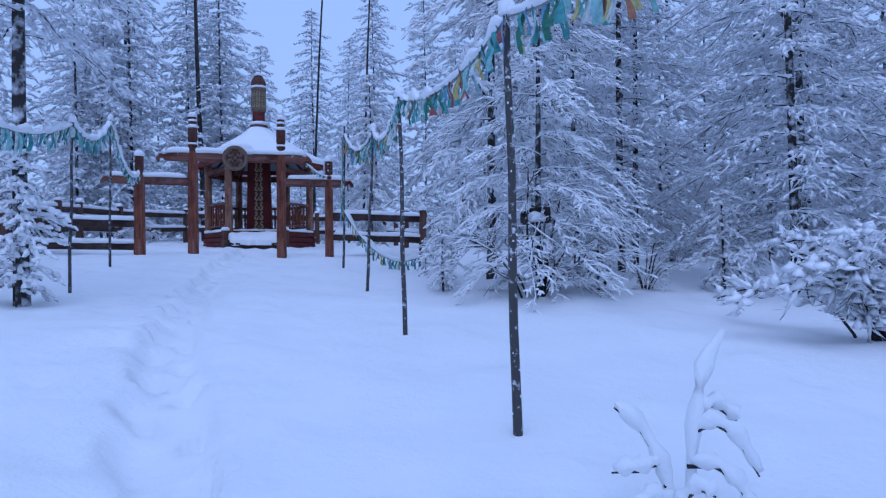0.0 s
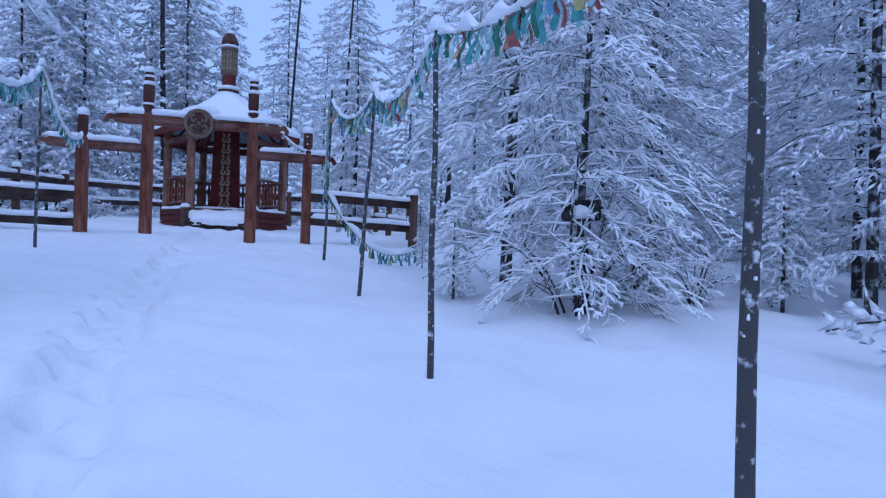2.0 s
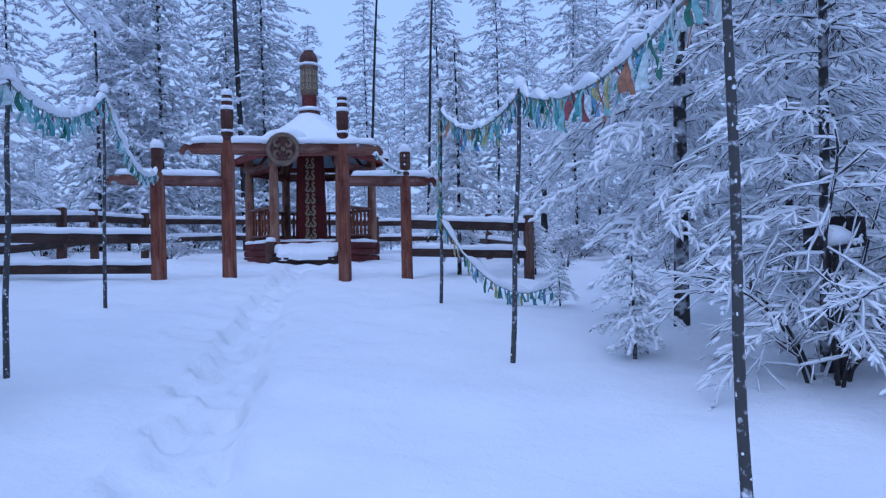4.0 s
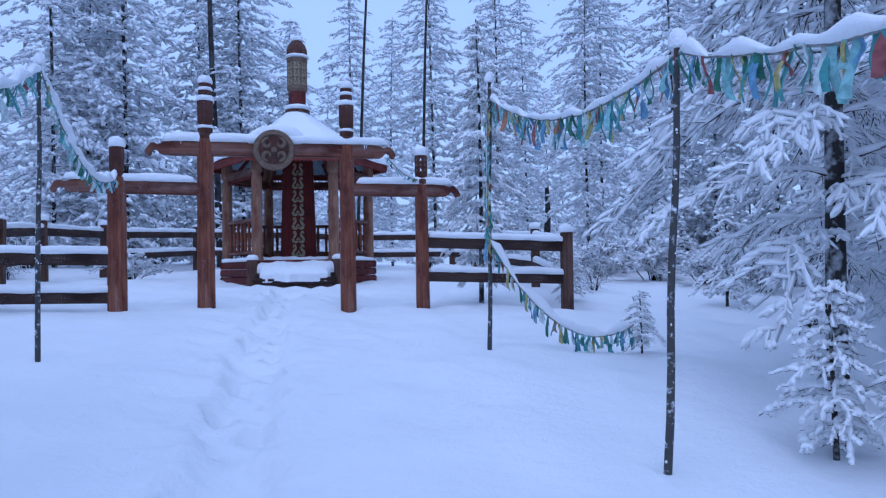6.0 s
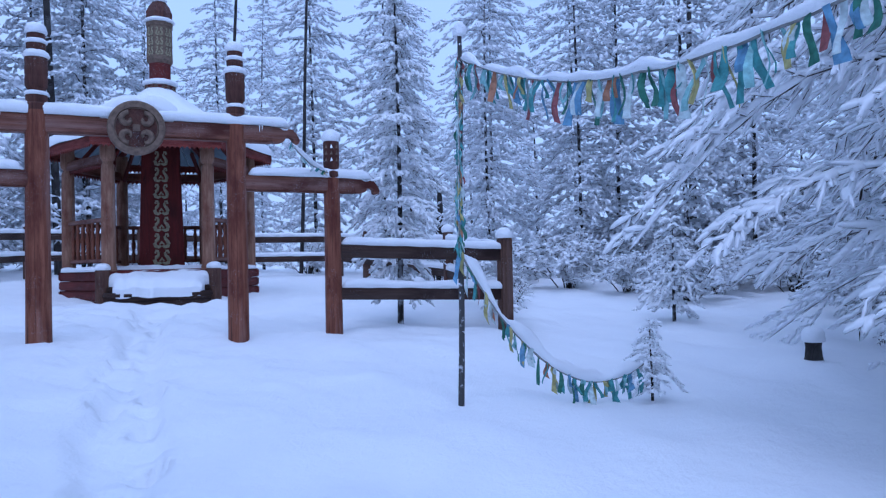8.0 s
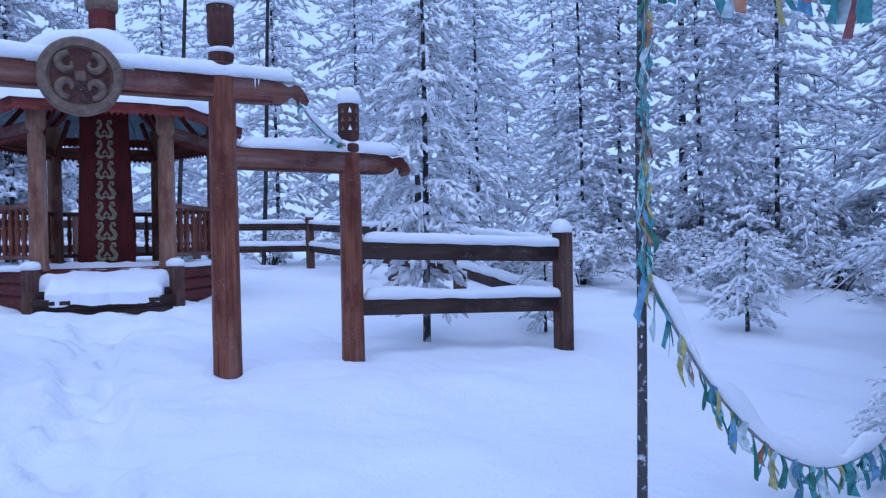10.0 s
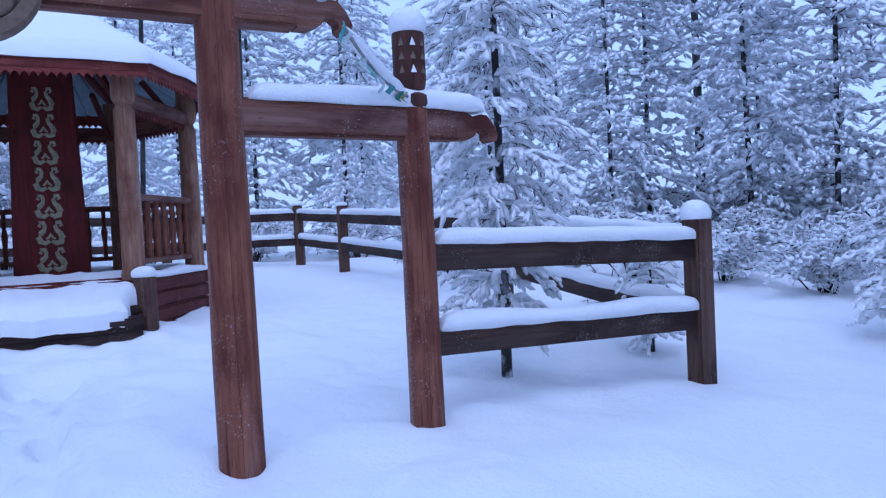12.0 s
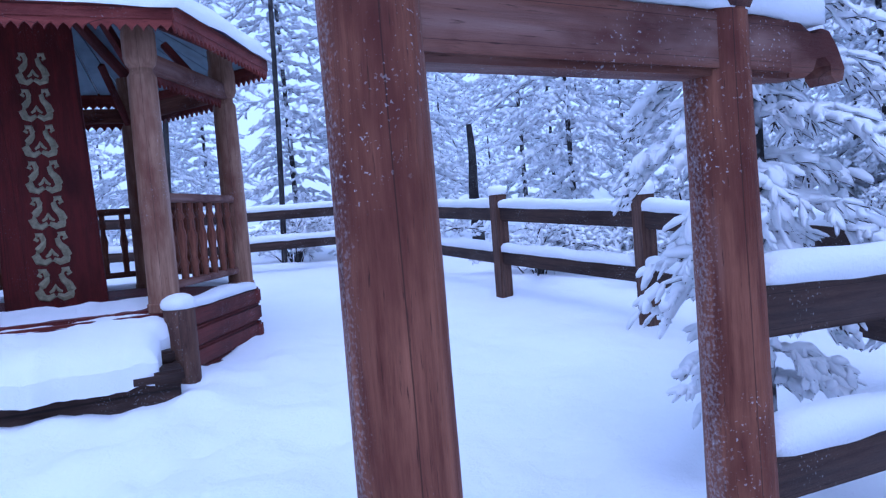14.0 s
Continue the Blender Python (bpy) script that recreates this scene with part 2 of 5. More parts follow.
def slope(x, y):
    """Height of the untrodden snow, smooth."""
    b = np.interp(y, SLOPE_Y, SLOPE_Z)
    back = np.clip(1 - (y - 19) / 8, 0, 1)
    k = np.where(x > -3.9, 0.2 + 0.8 * back, 0.8 + 0.2 * back)
    bank = 0.09 * np.clip(y - 22, 0, 20) * np.clip((x - 2) / 8, 0, 1) ** 1.3
    return b - 0.04 * (np.clip(x, -16, 10) + 3.9) * k + bank


def lumps(x, y):
    return (0.035 * np.sin(x * 1.1 + 0.7 * y) * np.sin(y * 0.9 - 0.4 * x + 1) + 0.018 * np.sin(x * 2.9 + 1.3 * y + 2) * np.sin(y * 2.3 - 1.1 * x)
            + 0.016 * np.sin(4.1 * x - 2.2 * y) * np.sin(3.3 * y + 1.9 * x + 0.5))


def trail_dist(x, y):
    best, along, total = np.full(np.shape(x), 99.0), np.zeros(np.shape(x)), 0.0
    for (ax, ay), (bx, by) in zip(TRAIL, TRAIL[1:]):
        L = math.hypot(bx - ax, by - ay)
        t = np.clip(((x - ax) * (bx - ax) + (y - ay) * (by - ay)) / L ** 2, 0, 1)
        d = np.hypot(x - ax - t * (bx - ax), y - ay - t * (by - ay))
        along = np.where(d < best, total + t * L, along)
        best = np.minimum(best, d)
        total += L
    return best, along


def ground_z(x, y):
    return float(slope(np.float64(x), np.float64(y)) + lumps(np.float64(x), np.float64(y)))


def make_ground():
    def axis(lo, hi, fine, far):
        near = np.arange(lo, hi, fine)
        out = [0.12]
        while out[-1] < far:
            out.append(out[-1] * 1.22 + 0.05)
        out = np.array(out)
        return np.concatenate([lo - out[::-1], near, hi + out - fine])
    xs, ys = axis(-8.5, 4.0, 0.07, 900), axis(-1.0, 24.0, 0.07, 1200)
    X, Y = np.meshgrid(xs, ys)
    Z = slope(X, Y) + lumps(X, Y) * np.clip(1.3 - np.hypot(X + 3, Y - 12) / 60, 0, 1)
    # snow drifted against the gazebo steps
    Z += 0.10 * np.exp(-(((X + 5.44) * 0.98 + (Y - 21.17) * 0.19) / 1.0) ** 4 - ((Y - 21.17) * 0.98 - (X + 5.44) * 0.19) ** 2 / 0.2)
    d, s = trail_dist(X, Y)
    wav = 0.10 * np.sin(s * 3.1) + 0.06 * np.sin(s * 7.3 + 1)
    rag = 0.05 * np.sin(5.3 * X + 2.7 * Y) * np.sin(3.9 * Y - 4.4 * X) + 0.03 * np.sin(11 * Y + 3 * X)
    Z -= 0.13 * np.exp(-((d + wav * 0.5 + rag) / 0.24) ** 8) + 0.02 * np.exp(-(d / 0.55) ** 2)
    Z -= 0.018 * np.exp(-(d / 0.3) ** 2) * np.sin(9.1 * X + 3.3 * Y) * np.sin(7.7 * Y - 2.1 * X)
    rs = np.random.RandomState(4)
    total = sum(math.hypot(b[0] - a[0], b[1] - a[1]) for a, b in zip(TRAIL, TRAIL[1:]))
    k = 0
    for dist in np.arange(0.3, total - 0.2, 0.43):
        run = 0.0
        for (ax, ay), (bx, by) in zip(TRAIL, TRAIL[1:]):
            L = math.hypot(bx - ax, by - ay)
            if run + L > dist:
                t = (dist - run) / L
                ux, uy = (bx - ax) / L, (by - ay) / L
                k += 1
                off = (0.15 if k % 2 else -0.15) + rs.uniform(-0.09, 0.09)
                px, py = ax + t * (bx - ax) - uy * off, ay + t * (by - ay) + ux * off
                a, b = (X - px) * ux + (Y - py) * uy, -(X - px) * uy + (Y - py) * ux
                q = (a / 0.17) ** 2 + (b / 0.085) ** 2
                dep = rs.choice([0.03, 0.09, 0.14, 0.20], p=[0.15, 0.25, 0.3, 0.3])
                Z -= dep * np.exp(-q ** 3)
                Z += 0.15 * dep * np.exp(-((np.sqrt(q) - 1.6) / 0.5) ** 2)
                break
            run += L
    for px, py, r, dep in ((-4.95, 20.0, 0.13, 0.10), (-4.6, 19.3, 0.12, 0.09), (-5.5, 19.6, 0.14, 0.08), (-4.5, 20.6, 0.10, 0.06), (-2.9, 5.3, 0.1, 0.06), (-3.4, 15.2, 0.09, 0.05)):
        Z -= dep * np.exp(-(((X - px) ** 2 + (Y - py) ** 2) / r ** 2) ** 1.5)
    for k in range(170):
        px, py, r = rs.uniform(-7.5, 3.8), rs.uniform(2, 18), rs.uniform(0.12, 0.32)
        Z += rs.choice([-0.03, 0.03, 0.02]) * np.exp(-(((X - px) ** 2 + ((Y - py) * 0.7) ** 2) / r ** 2))
    rough = np.zeros(Z.shape)
    ii, jj = np.nonzero((X > -8.5) & (X < 4) & (Y > -1) & (Y < 24))
    rough[ii, jj] = [noise.fractal(Vector((a * 2.4, b * 2.4, 3.0)), 0.9, 2.1, 4) for a, b in zip(X[ii, jj], Y[ii, jj])]
    Z += rough * (0.012 + 0.024 * np.exp(-(d / 1.1) ** 2) + 0.055 * np.exp(-((X + 5) ** 2 + (Y - 20) ** 2) / 12))
    for px, py, r, h in BUMPS:
        Z += h * np.exp(-((X - px) ** 2 + (Y - py) ** 2) / r ** 2)
    nx, ny = len(xs), len(ys)
    V = np.stack([X, Y, Z], -1).reshape(-1, 3)
    idx = np.arange(nx * ny).reshape(ny, nx)
    F = np.stack([idx[:-1, :-1], idx[:-1, 1:], idx[1:, 1:], idx[1:, :-1]], -1).reshape(-1, 4)
    ob = part("ground", (V.tolist(), F.tolist()), SNOW)
    ob.data.shade_smooth()
    return tagged(ob, "deep fresh snow with a trodden footpath", "snow", kind="structure")


BUMPS = [(-3.89, 17.75, 0.5, -0.06), (-2.79, 18.05, 0.4, -0.03), (-0.49, 18.7, 0.35, -0.03), (1.4, 10.7, 1.3, 0.10), (0.65, 12.4, 0.9, 0.08), (-1.2, 20.6, 0.8, 0.05),
         (-5.4, 21.0, 0.8, -0.06), (2.1, 15.9, 0.5, 0.08)]
make_ground()

# ---- the gate ----
OL, IL, IR, OR = (-6.93, 16.90), (-5.865, 17.39), (-3.883, 17.86), (-2.78, 18.20)
FR1, FL1 = (-0.485, 18.65), (-9.6, 16.1)


def horse_end(bm, m, h, depth):
    """The carved end of a beam, like a bowed horse's head; x points outwards."""
    prof = [(0.0, 0.5), (0.10, 0.44), (0.16, 0.30), (0.20, 0.30), (0.24, 0.40), (0.30, 0.37), (0.36, 0.08), (0.405, -0.28), (0.385, -0.50), (0.335, -0.56), (0.30, -0.42), (0.30, -0.24), (0.26, -0.10), (0.20, -0.14), (0.17, -0.36), (0.10, -0.5), (0.0, -0.5)]
    a = [bm.verts.new(m @ Vector((x * 0.8, -depth / 2, z * h))) for x, z in prof]
    b = [bm.verts.new(m @ Vector((x * 0.8, depth / 2, z * h))) for x, z in prof]
    bm.faces.new(a[::-1])
    bm.faces.new(b)
    n = len(prof)
    for i in range(n):
        bm.faces.new((a[i], a[(i + 1) % n], b[(i + 1) % n], b[i]))


def beam(name, p, q, z0, z1, depth, parent, ext0, ext1, label=""):
    """A squared beam from plan point p to q with carved ends; returns the beam's axis ends."""
    P, Q = Vector((*p, (z0 + z1) / 2)), Vector((*q, (z0 + z1) / 2))
    d = (Q - P).normalized()
    ang = math.degrees(math.atan2(d.y, d.x))
    A, B = P - d * ext0, Q + d * ext1
    mid = (A + B) / 2
    L, h = (B - A).length, z1 - z0
    bm = bmesh.new()
    box(bm, L, depth, h, bevel=0.018)
    if ext1 > 0.2:
        horse_end(bm, pose(L / 2 - 0.004, 0, 0), h * 0.94, depth * 0.72)
    if ext0 > 0.2:
        horse_end(bm, pose(-L / 2 + 0.004, 0, 0, 0, 0, 180), h * 0.94, depth * 0.72)
    ob = part(name, bm, REDBEAM, parent, label)
    ob.matrix_basis = pose(*mid, 0, 0, ang)
    return A, B


def make_gate():
    gate = thing("ceremonial_gate", Matrix(), "red-brown log gate with carved beams, turned post tops and snow caps", "gate")
    for (x, y), r, top, inner in ((OL, 0.125, 3.50, False), (IL, 0.119, 4.09, True), (IR, 0.113, 4.09, True), (OR, 0.101, 3.52, False)):
        z0 = ground_z(x, y) - 0.5
        bm = bmesh.new()
        n = 16
        lathe(bm, [(r * (1.08 - 0.12 * i / n), z0 + (top - z0) * i / n) for i in range(n + 1)], 20, wob=0.03)
        post = smooth(part("post", bm, REDWOOD, gate))
        post.matrix_basis = pose(x, y, 0, 0, 0, 0)
        post.data.transform(pose(0, 0, 0, 0, 0, x * 50))
        bm = bmesh.new()
        if inner:
            prof = [(0.12, 4.03), (0.135, 4.06), (0.135, 4.12), (0.115, 4.14), (0.125, 4.18), (0.125, 4.22), (0.09, 4.24), (0.105, 4.28), (0.128, 4.31), (0.132, 4.40), (0.126, 4.42), (0.132, 4.44), (0.132, 4.52),
                    (0.126, 4.54), (0.134, 4.57), (0.134, 4.62), (0.10, 4.65), (0.085, 4.68), (0.11, 4.71), (0.112, 4.77), (0.08, 4.79), (0.105, 4.82), (0.105, 4.87), (0.06, 4.89)]
        else:
            prof = [(0.105, 3.44), (0.112, 3.46), (0.112, 3.51), (0.080, 3.53), (0.092, 3.57), (0.098, 3.61), (0.098, 3.87), (0.090, 3.92), (0.05, 3.93)]
        if inner:
            prof = [(r0 * 0.84, z) for r0, z in prof]
        lathe(bm, prof, 20)
        cap = smooth(part("turned_top", bm, TOPWOOD, gate, "dark turned and grooved post top"), 0.6)
        cap.matrix_basis = pose(x, y, 0.035)
        if inner:
            for r2, h2, z2 in ((0.100, 0.11, 4.88), (0.100, 0.06, 4.77), (0.120, 0.085, 4.62), (0.112, 0.05, 4.22)):
                s = smooth(part("snow_cap", snow_dome(r2, h2, z2, x + z2), SNOWCAP, gate, "white snow"), 2)
                s.matrix_basis = pose(x, y, 0.035)
        else:
            s = smooth(part("snow_cap", snow_dome(0.105, 0.14, 3.90, x), SNOWCAP, gate, "white snow"), 2)
            s.matrix_basis = pose(x, y, 0.035)
            for z in ((3.66, 3.74, 3.82) if x > -4 else ()):
                for a in (-130, -90, -50):
                    V = [Vector(v) for v in ((-0.017, 0, -0.022), (0.017, 0, -0.022), (0, 0, 0.026), (-0.017, -0.007, -0.022), (0.017, -0.007, -0.022), (0, -0.003, 0.026))]
                    c = part("carved_notch", (V, [(0, 2, 1), (3, 4, 5), (0, 1, 4, 3), (1, 2, 5, 4), (2, 0, 3, 5)]), SNOWCAP if a == -90 and z != 3.74 else CARVED, cap, "small carved triangle" if a != -90 else "")
                    c.matrix_basis = pose(0.097 * math.cos(radians(a)), 0.097 * math.sin(radians(a)), z, 0, 0, a + 90)
    A, B = beam("main_beam", IL, IR, 3.855, 4.055, 0.15, gate, 0.50, 0.42)
    smooth(part("snow_cap", snow_ridge(A + Vector((-0.12, 0, 0.105)), B + Vector((0.2, 0.05, 0.105)), 0.24, 0.135, 1), SNOWCAP, gate, "white snow"), 2)
    A, B = beam("side_beam", OL, IL, 3.28, 3.465, 0.13, gate, 0.50, 0.0)
    smooth(part("snow_cap", snow_ridge(A + Vector((-0.18, -0.05, 0.09)), B + Vector((-0.12, -0.04, 0.09)), 0.22, 0.13, 2), SNOWCAP, gate, "white snow"), 2)
    A, B = beam("side_beam", IR, OR, 3.285, 3.48, 0.13, gate, 0.0, 0.30)
    smooth(part("snow_cap", snow_ridge(A + Vector((0.12, 0.05, 0.095)), B + Vector((0.2, 0.07, 0.095)), 0.22, 0.13, 3), SNOWCAP, gate, "white snow"), 2)
    # medallion on the main beam
    c = Vector((-4.925, 17.62, 3.94)) - Vector((-math.sin(radians(14)), math.cos(radians(14)), 0)) * 0.12
    bm = bmesh.new()
    lathe(bm, [(0.282, -0.05), (0.297, -0.03), (0.297, 0.03), (0.282, 0.045), (0.228, 0.045), (0.220, 0.02), (0.205, 0.02)], 40)
    disc = smooth(part("medallion", bm, CARVED, gate, "round carved grey-brown wooden medallion"), 0.5)
    disc.matrix_basis = Matrix.Translation(c) @ pose(0, 0, 0, 90, 0, 14)
    bm = bmesh.new()
    lathe(bm, [(0.212, 0.0), (0.212, 0.022), (0.02, 0.024)], 32)
    part("medallion_face", bm, TOPWOOD, disc, "dark brown recessed face")
    for i in range(4):
        # a thick horn-shaped curl in each quarter, mirrored from one to the next
        pts = []
        for k in range(20):
            t = k / 19
            ang, rr = -0.9 + 5.4 * t, 0.080 * (1 - 0.74 * t)
            pts.append((0.020 + rr * math.cos(ang), (1 if i % 2 else -1) * rr * math.sin(ang), 0.026))
        rad = [0.017 + 0.017 * math.sin(math.pi * min(1, k / 19 + 0.15)) for k in range(20)]
        sc = smooth(part("scroll", tube(pts, rad, 7), CARVED, disc), 2)
        sc.matrix_basis = pose(0.105 * math.cos(radians(45 + 90 * i)), 0.105 * math.sin(radians(45 + 90 * i)), 0, 0, 0, 45 + 90 * i)
    bm = bmesh.new()
    box(bm, 0.075, 0.075, 0.02, pose(0, 0, 0.028), 0.006)
    part("diamond", bm, CARVED, disc)
    # snow heaped over the medallion
    heap, along = Vector((-4.90, 17.66, 4.05)), Vector((math.cos(radians(14)), math.sin(radians(14)), 0))
    smooth(part("snow_cap", snow_ridge(heap - along * 0.45, heap + along * 0.45, 0.25, 0.30, 31), SNOWCAP, gate, "white snow"), 2)
    # icicles under the main beam's end
    for k, (dx, L) in enumerate(((0.28, 0.08), (0.31, 0.06), (-2.32, 0.05))):
        bm = bmesh.new()
        lathe(bm, [(0.008, 0), (0.006, -L * 0.4), (0.001, -L)][::-1], 6)
        ic = part("icicle", bm, SNOWCAP, gate, "thin icicle")
        ic.matrix_basis = pose(IR[0] + dx * 0.974, IR[1] + dx * 0.25 - 0.1, 4.05)
    return gate


make_gate()


# ---- fences ----
def make_fence(points, label, first=True, last=True, post_h=1.24, width=0.17, sink=0.0):
    fence = thing("rail_fence", Matrix(), label, "fence", "fences round the yard")
    for i, (x, y) in enumerate(points):
        if (i == 0 and not first) or (i == len(points) - 1 and not last):
            continue
        z = ground_z(x, y) - sink
        nx, ny = points[min(i + 1, len(points) - 1)]
        px, py = points[max(i - 1, 0)]
        ang = math.degrees(math.atan2(ny - py, nx - px))
        bm = bmesh.new()
        box(bm, width, width * 0.92, post_h + 0.4, pose(0, 0, (post_h - 0.4) / 2), 0.014)
        p = part("post", bm, FENCEPOST, fence)
        p.matrix_basis = pose(x, y, z, 0.8 * math.sin(i * 3), 0.8 * math.cos(i * 5), ang)
        s = smooth(part("snow_cap", snow_dome(width * 0.64, 0.10 + 0.03 * math.sin(i * 2.1 + x), post_h, x + y), SNOWCAP, fence, "white snow"), 2)
        s.matrix_basis = pose(x, y, z)
    for i, ((ax, ay), (bx, by)) in enumerate(zip(points, points[1:])):
        za, zb = ground_z(ax, ay) - sink, ground_z(bx, by) - sink
        for j, (h0, h1) in enumerate(((0.40, 0.56), (0.92, 1.09))):
            A, B = Vector((ax, ay, za + (h0 + h1) / 2)), Vector((bx, by, zb + (h0 + h1) / 2))
            d = (B - A)
            u = Vector((d.x, d.y, 0)).normalized()
            A, B = A + u * 0.06, B + u * 0.03
            d = B - A
            bm = bmesh.new()
            box(bm, d.length, 0.10, h1 - h0, bevel=0.012)
            r = part("rail", bm, RAILWOOD, fence)
            r.matrix_basis = Matrix.Translation((A + B) / 2) @ Matrix.Rotation(math.atan2(d.y, d.x), 4, "Z") @ Matrix.Rotation(-math.atan2(d.z, math.hypot(d.x, d.y)), 4, "Y")
            up = Vector((0, 0, (h1 - h0) / 2 - 0.006))
            s = smooth(part("snow_cap", snow_ridge(A + up + u * 0.04, B + up - u * 0.05, 0.15, 0.115, i * 7 + j + ax), SNOWCAP, fence, "white snow"), 2)
    return fence


FENCE_BACK = [FR1, (-0.56, 22.4), (-1.18, 24.65), (-1.70, 27.6), (-2.3, 29.5), (-4.9, 29.15), (-7.3, 28.65), (-9.75, 28.1), (-10.5, 24.0), (-10.6, 21.6), (-10.0, 19.2), FL1]
make_fence([OR, FR1], "weathered brown two-rail log fence with snow, joining the gate", first=False, last=True)
make_fence([FL1, OL], "weathered brown two-rail log fence with snow, beside the gate", first=True, last=False, sink=0.29)
make_fence(FENCE_BACK, "weathered two-rail log fence with snow, enclosing the yard", first=False, last=False)

# ---- the gazebo ----
GC, GR, GA = Vector((-5.78, 23.42, 0)), 1.57, 9.0
FLOOR, EAVE = 2.34, 4.42


def hexa(k, r, z):
    a = radians(GA - 60 + 60 * k)
    return Vector((GC.x + r * math.cos(a), GC.y + r * math.sin(a), z))


def between(a, b):
    """Pose whose x runs from a to b, z up, at the middle."""
    d = b - a
    return Matrix.Translation((a + b) / 2) @ Matrix.Rotation(math.atan2(d.y, d.x), 4, "Z") @ Matrix.Rotation(-math.atan2(d.z, math.hypot(d.x, d.y)), 4, "Y")


def make_gazebo():
    gz = thing("gazebo", pose(0, 0, 0.06), "hexagonal dark red wooden gazebo with a snow-covered roof", "gazebo")
    # floor
    bm = bmesh.new()
    f = [bm.verts.new(hexa(k, GR + 0.02, FLOOR - 0.06)) for k in range(6)]
    g2 = [bm.verts.new(hexa(k, GR + 0.02, FLOOR)) for k in range(6)]
    bm.faces.new(f[::-1]), bm.faces.new(g2)
    for k in range(6):
        bm.faces.new((f[k], f[(k + 1) % 6], g2[(k + 1) % 6], g2[k]))
    part("deck", bm, DARKPLANK, gz)
    for k in range(6):
        a, b = hexa(k, GR, 0), hexa(k + 1, GR, 0)
        front = k == 5
        # base courses
        for j in range(5):
            z = FLOOR - 0.02 - 0.165 * (j + 0.5)
            p, q = hexa(k, GR + 0.10, z), hexa(k + 1, GR + 0.10, z)
            u = (q - p).normalized()
            ext = 0.075 if (j + k) % 2 else 0.02
            bm = bmesh.new()
            box(bm, (q - p).length + ext * 2, 0.10, 0.158, bevel=0.022)
            o = part("plank", bm, DARKPLANK, gz)
            o.matrix_basis = between(p, q)
        # column with capital
        bm = bmesh.new()
        lathe(bm, [(0.125, FLOOR - 0.02), (0.125, FLOOR + 0.04), (0.115, FLOOR + 0.05), (0.112, 3.2), (0.105, 4.08), (0.085, 4.11), (0.082, 4.14), (0.108, 4.17), (0.122, 4.22), (0.122, 4.40), (0.11, 4.44), (0.115, 4.60)], 16, wob=0.02)
        c = smooth(part("column", bm, COLUMN, gz, "weathered brown wooden column"), 0.7)
        c.matrix_basis = pose(a.x, a.y, 0)
        # beam between the columns with lace below it, left out over the entrance
        if not front:
            bm = bmesh.new()
            box(bm, (b - a).length, 0.12, 0.15, bevel=0.01)
            o = part("top_beam", bm, REDBEAM, gz)
            o.matrix_basis = between(hexa(k, GR, 4.20), hexa(k + 1, GR, 4.20))
            part("lace", lace(hexa(k, GR, 4.125), hexa(k + 1, GR, 4.125), 0.075, 0.07), DARKPLANK, gz, "saw-toothed dark red wooden lace")
        # eave fascia with lace
        p, q = hexa(k, GR + 0.43, EAVE + 0.04), hexa(k + 1, GR + 0.43, EAVE + 0.04)
        bm = bmesh.new()
        box(bm, (q - p).length + 0.02, 0.035, 0.11, bevel=0.006)
        o = part("fascia", bm, FASCIA, gz)
        o.matrix_basis = between(p, q)
        part("lace", lace(p - Vector((0, 0, 0.055)), q - Vector((0, 0, 0.055)), 0.075, 0.07), FASCIA, gz, "saw-toothed dark red wooden lace")
        # rafter and brace
        p, q = hexa(k, 0.25, 5.20), hexa(k, GR + 0.42, EAVE + 0.02)
        bm = bmesh.new()
        box(bm, (q - p).length, 0.07, 0.10, bevel=0.008)
        o = part("rafter", bm, DARKPLANK, gz)
        o.matrix_basis = between(p, q)
        p, q = hexa(k, GR - 0.5, 4.66), hexa(k, GR - 0.06, 4.10)
        bm = bmesh.new()
        box(bm, (q - p).length, 0.055, 0.07, bevel=0.008)
        o = part("brace", bm, DARKPLANK, gz)
        o.matrix_basis = between(p, q)
        # roof panel, boards seen from below, their blue-grey standing in for blue light
        n = 8
        for i in range(n):
            p0, p1 = hexa(k, GR + 0.42, EAVE + 0.07), hexa(k + 1, GR + 0.42, EAVE + 0.07)
            top = Vector((GC.x, GC.y, 5.42))
            s0, s1 = i / n + 0.006, (i + 1) / n - 0.006
            a0, a1 = p0.lerp(p1, s0), p0.lerp(p1, s1)
            t0, t1 = a0.lerp(top, 0.93), a1.lerp(top, 0.93)
            V = [a0, a1, t1, t0] + [v + Vector((0, 0, 0.025)) for v in (a0, a1, t1, t0)]
            F = [(3, 2, 1, 0), (4, 5, 6, 7), (0, 1, 5, 4), (2, 3, 7, 6), (1, 2, 6, 5), (3, 0, 4, 7)]
            part("roof_board", (V, F), CEILBLUE, gz, "roof board, blue light put into its colour")
        if front:
            continue
        # railing
        for z, w, h in ((3.18, 0.10, 0.07), (2.50, 0.07, 0.06)):
            bm = bmesh.new()
            box(bm, (b - a).length - 0.2, w, h, bevel=0.012)
            o = part("handrail" if z > 3 else "bottom_rail", bm, REDBEAM, gz)
            o.matrix_basis = between(hexa(k, GR, z), hexa(k + 1, GR, z))
        for i in range(7):
            p = hexa(k, GR, 0).lerp(hexa(k + 1, GR, 0), (i + 1) / 8)
            bm = bmesh.new()
            lathe(bm, [(0.030, 2.52), (0.030, 2.62), (0.042, 2.65), (0.026, 2.69), (0.036, 2.80), (0.043, 2.86), (0.027, 2.94), (0.024, 3.00), (0.040, 3.03), (0.026, 3.07), (0.031, 3.16)], 10)
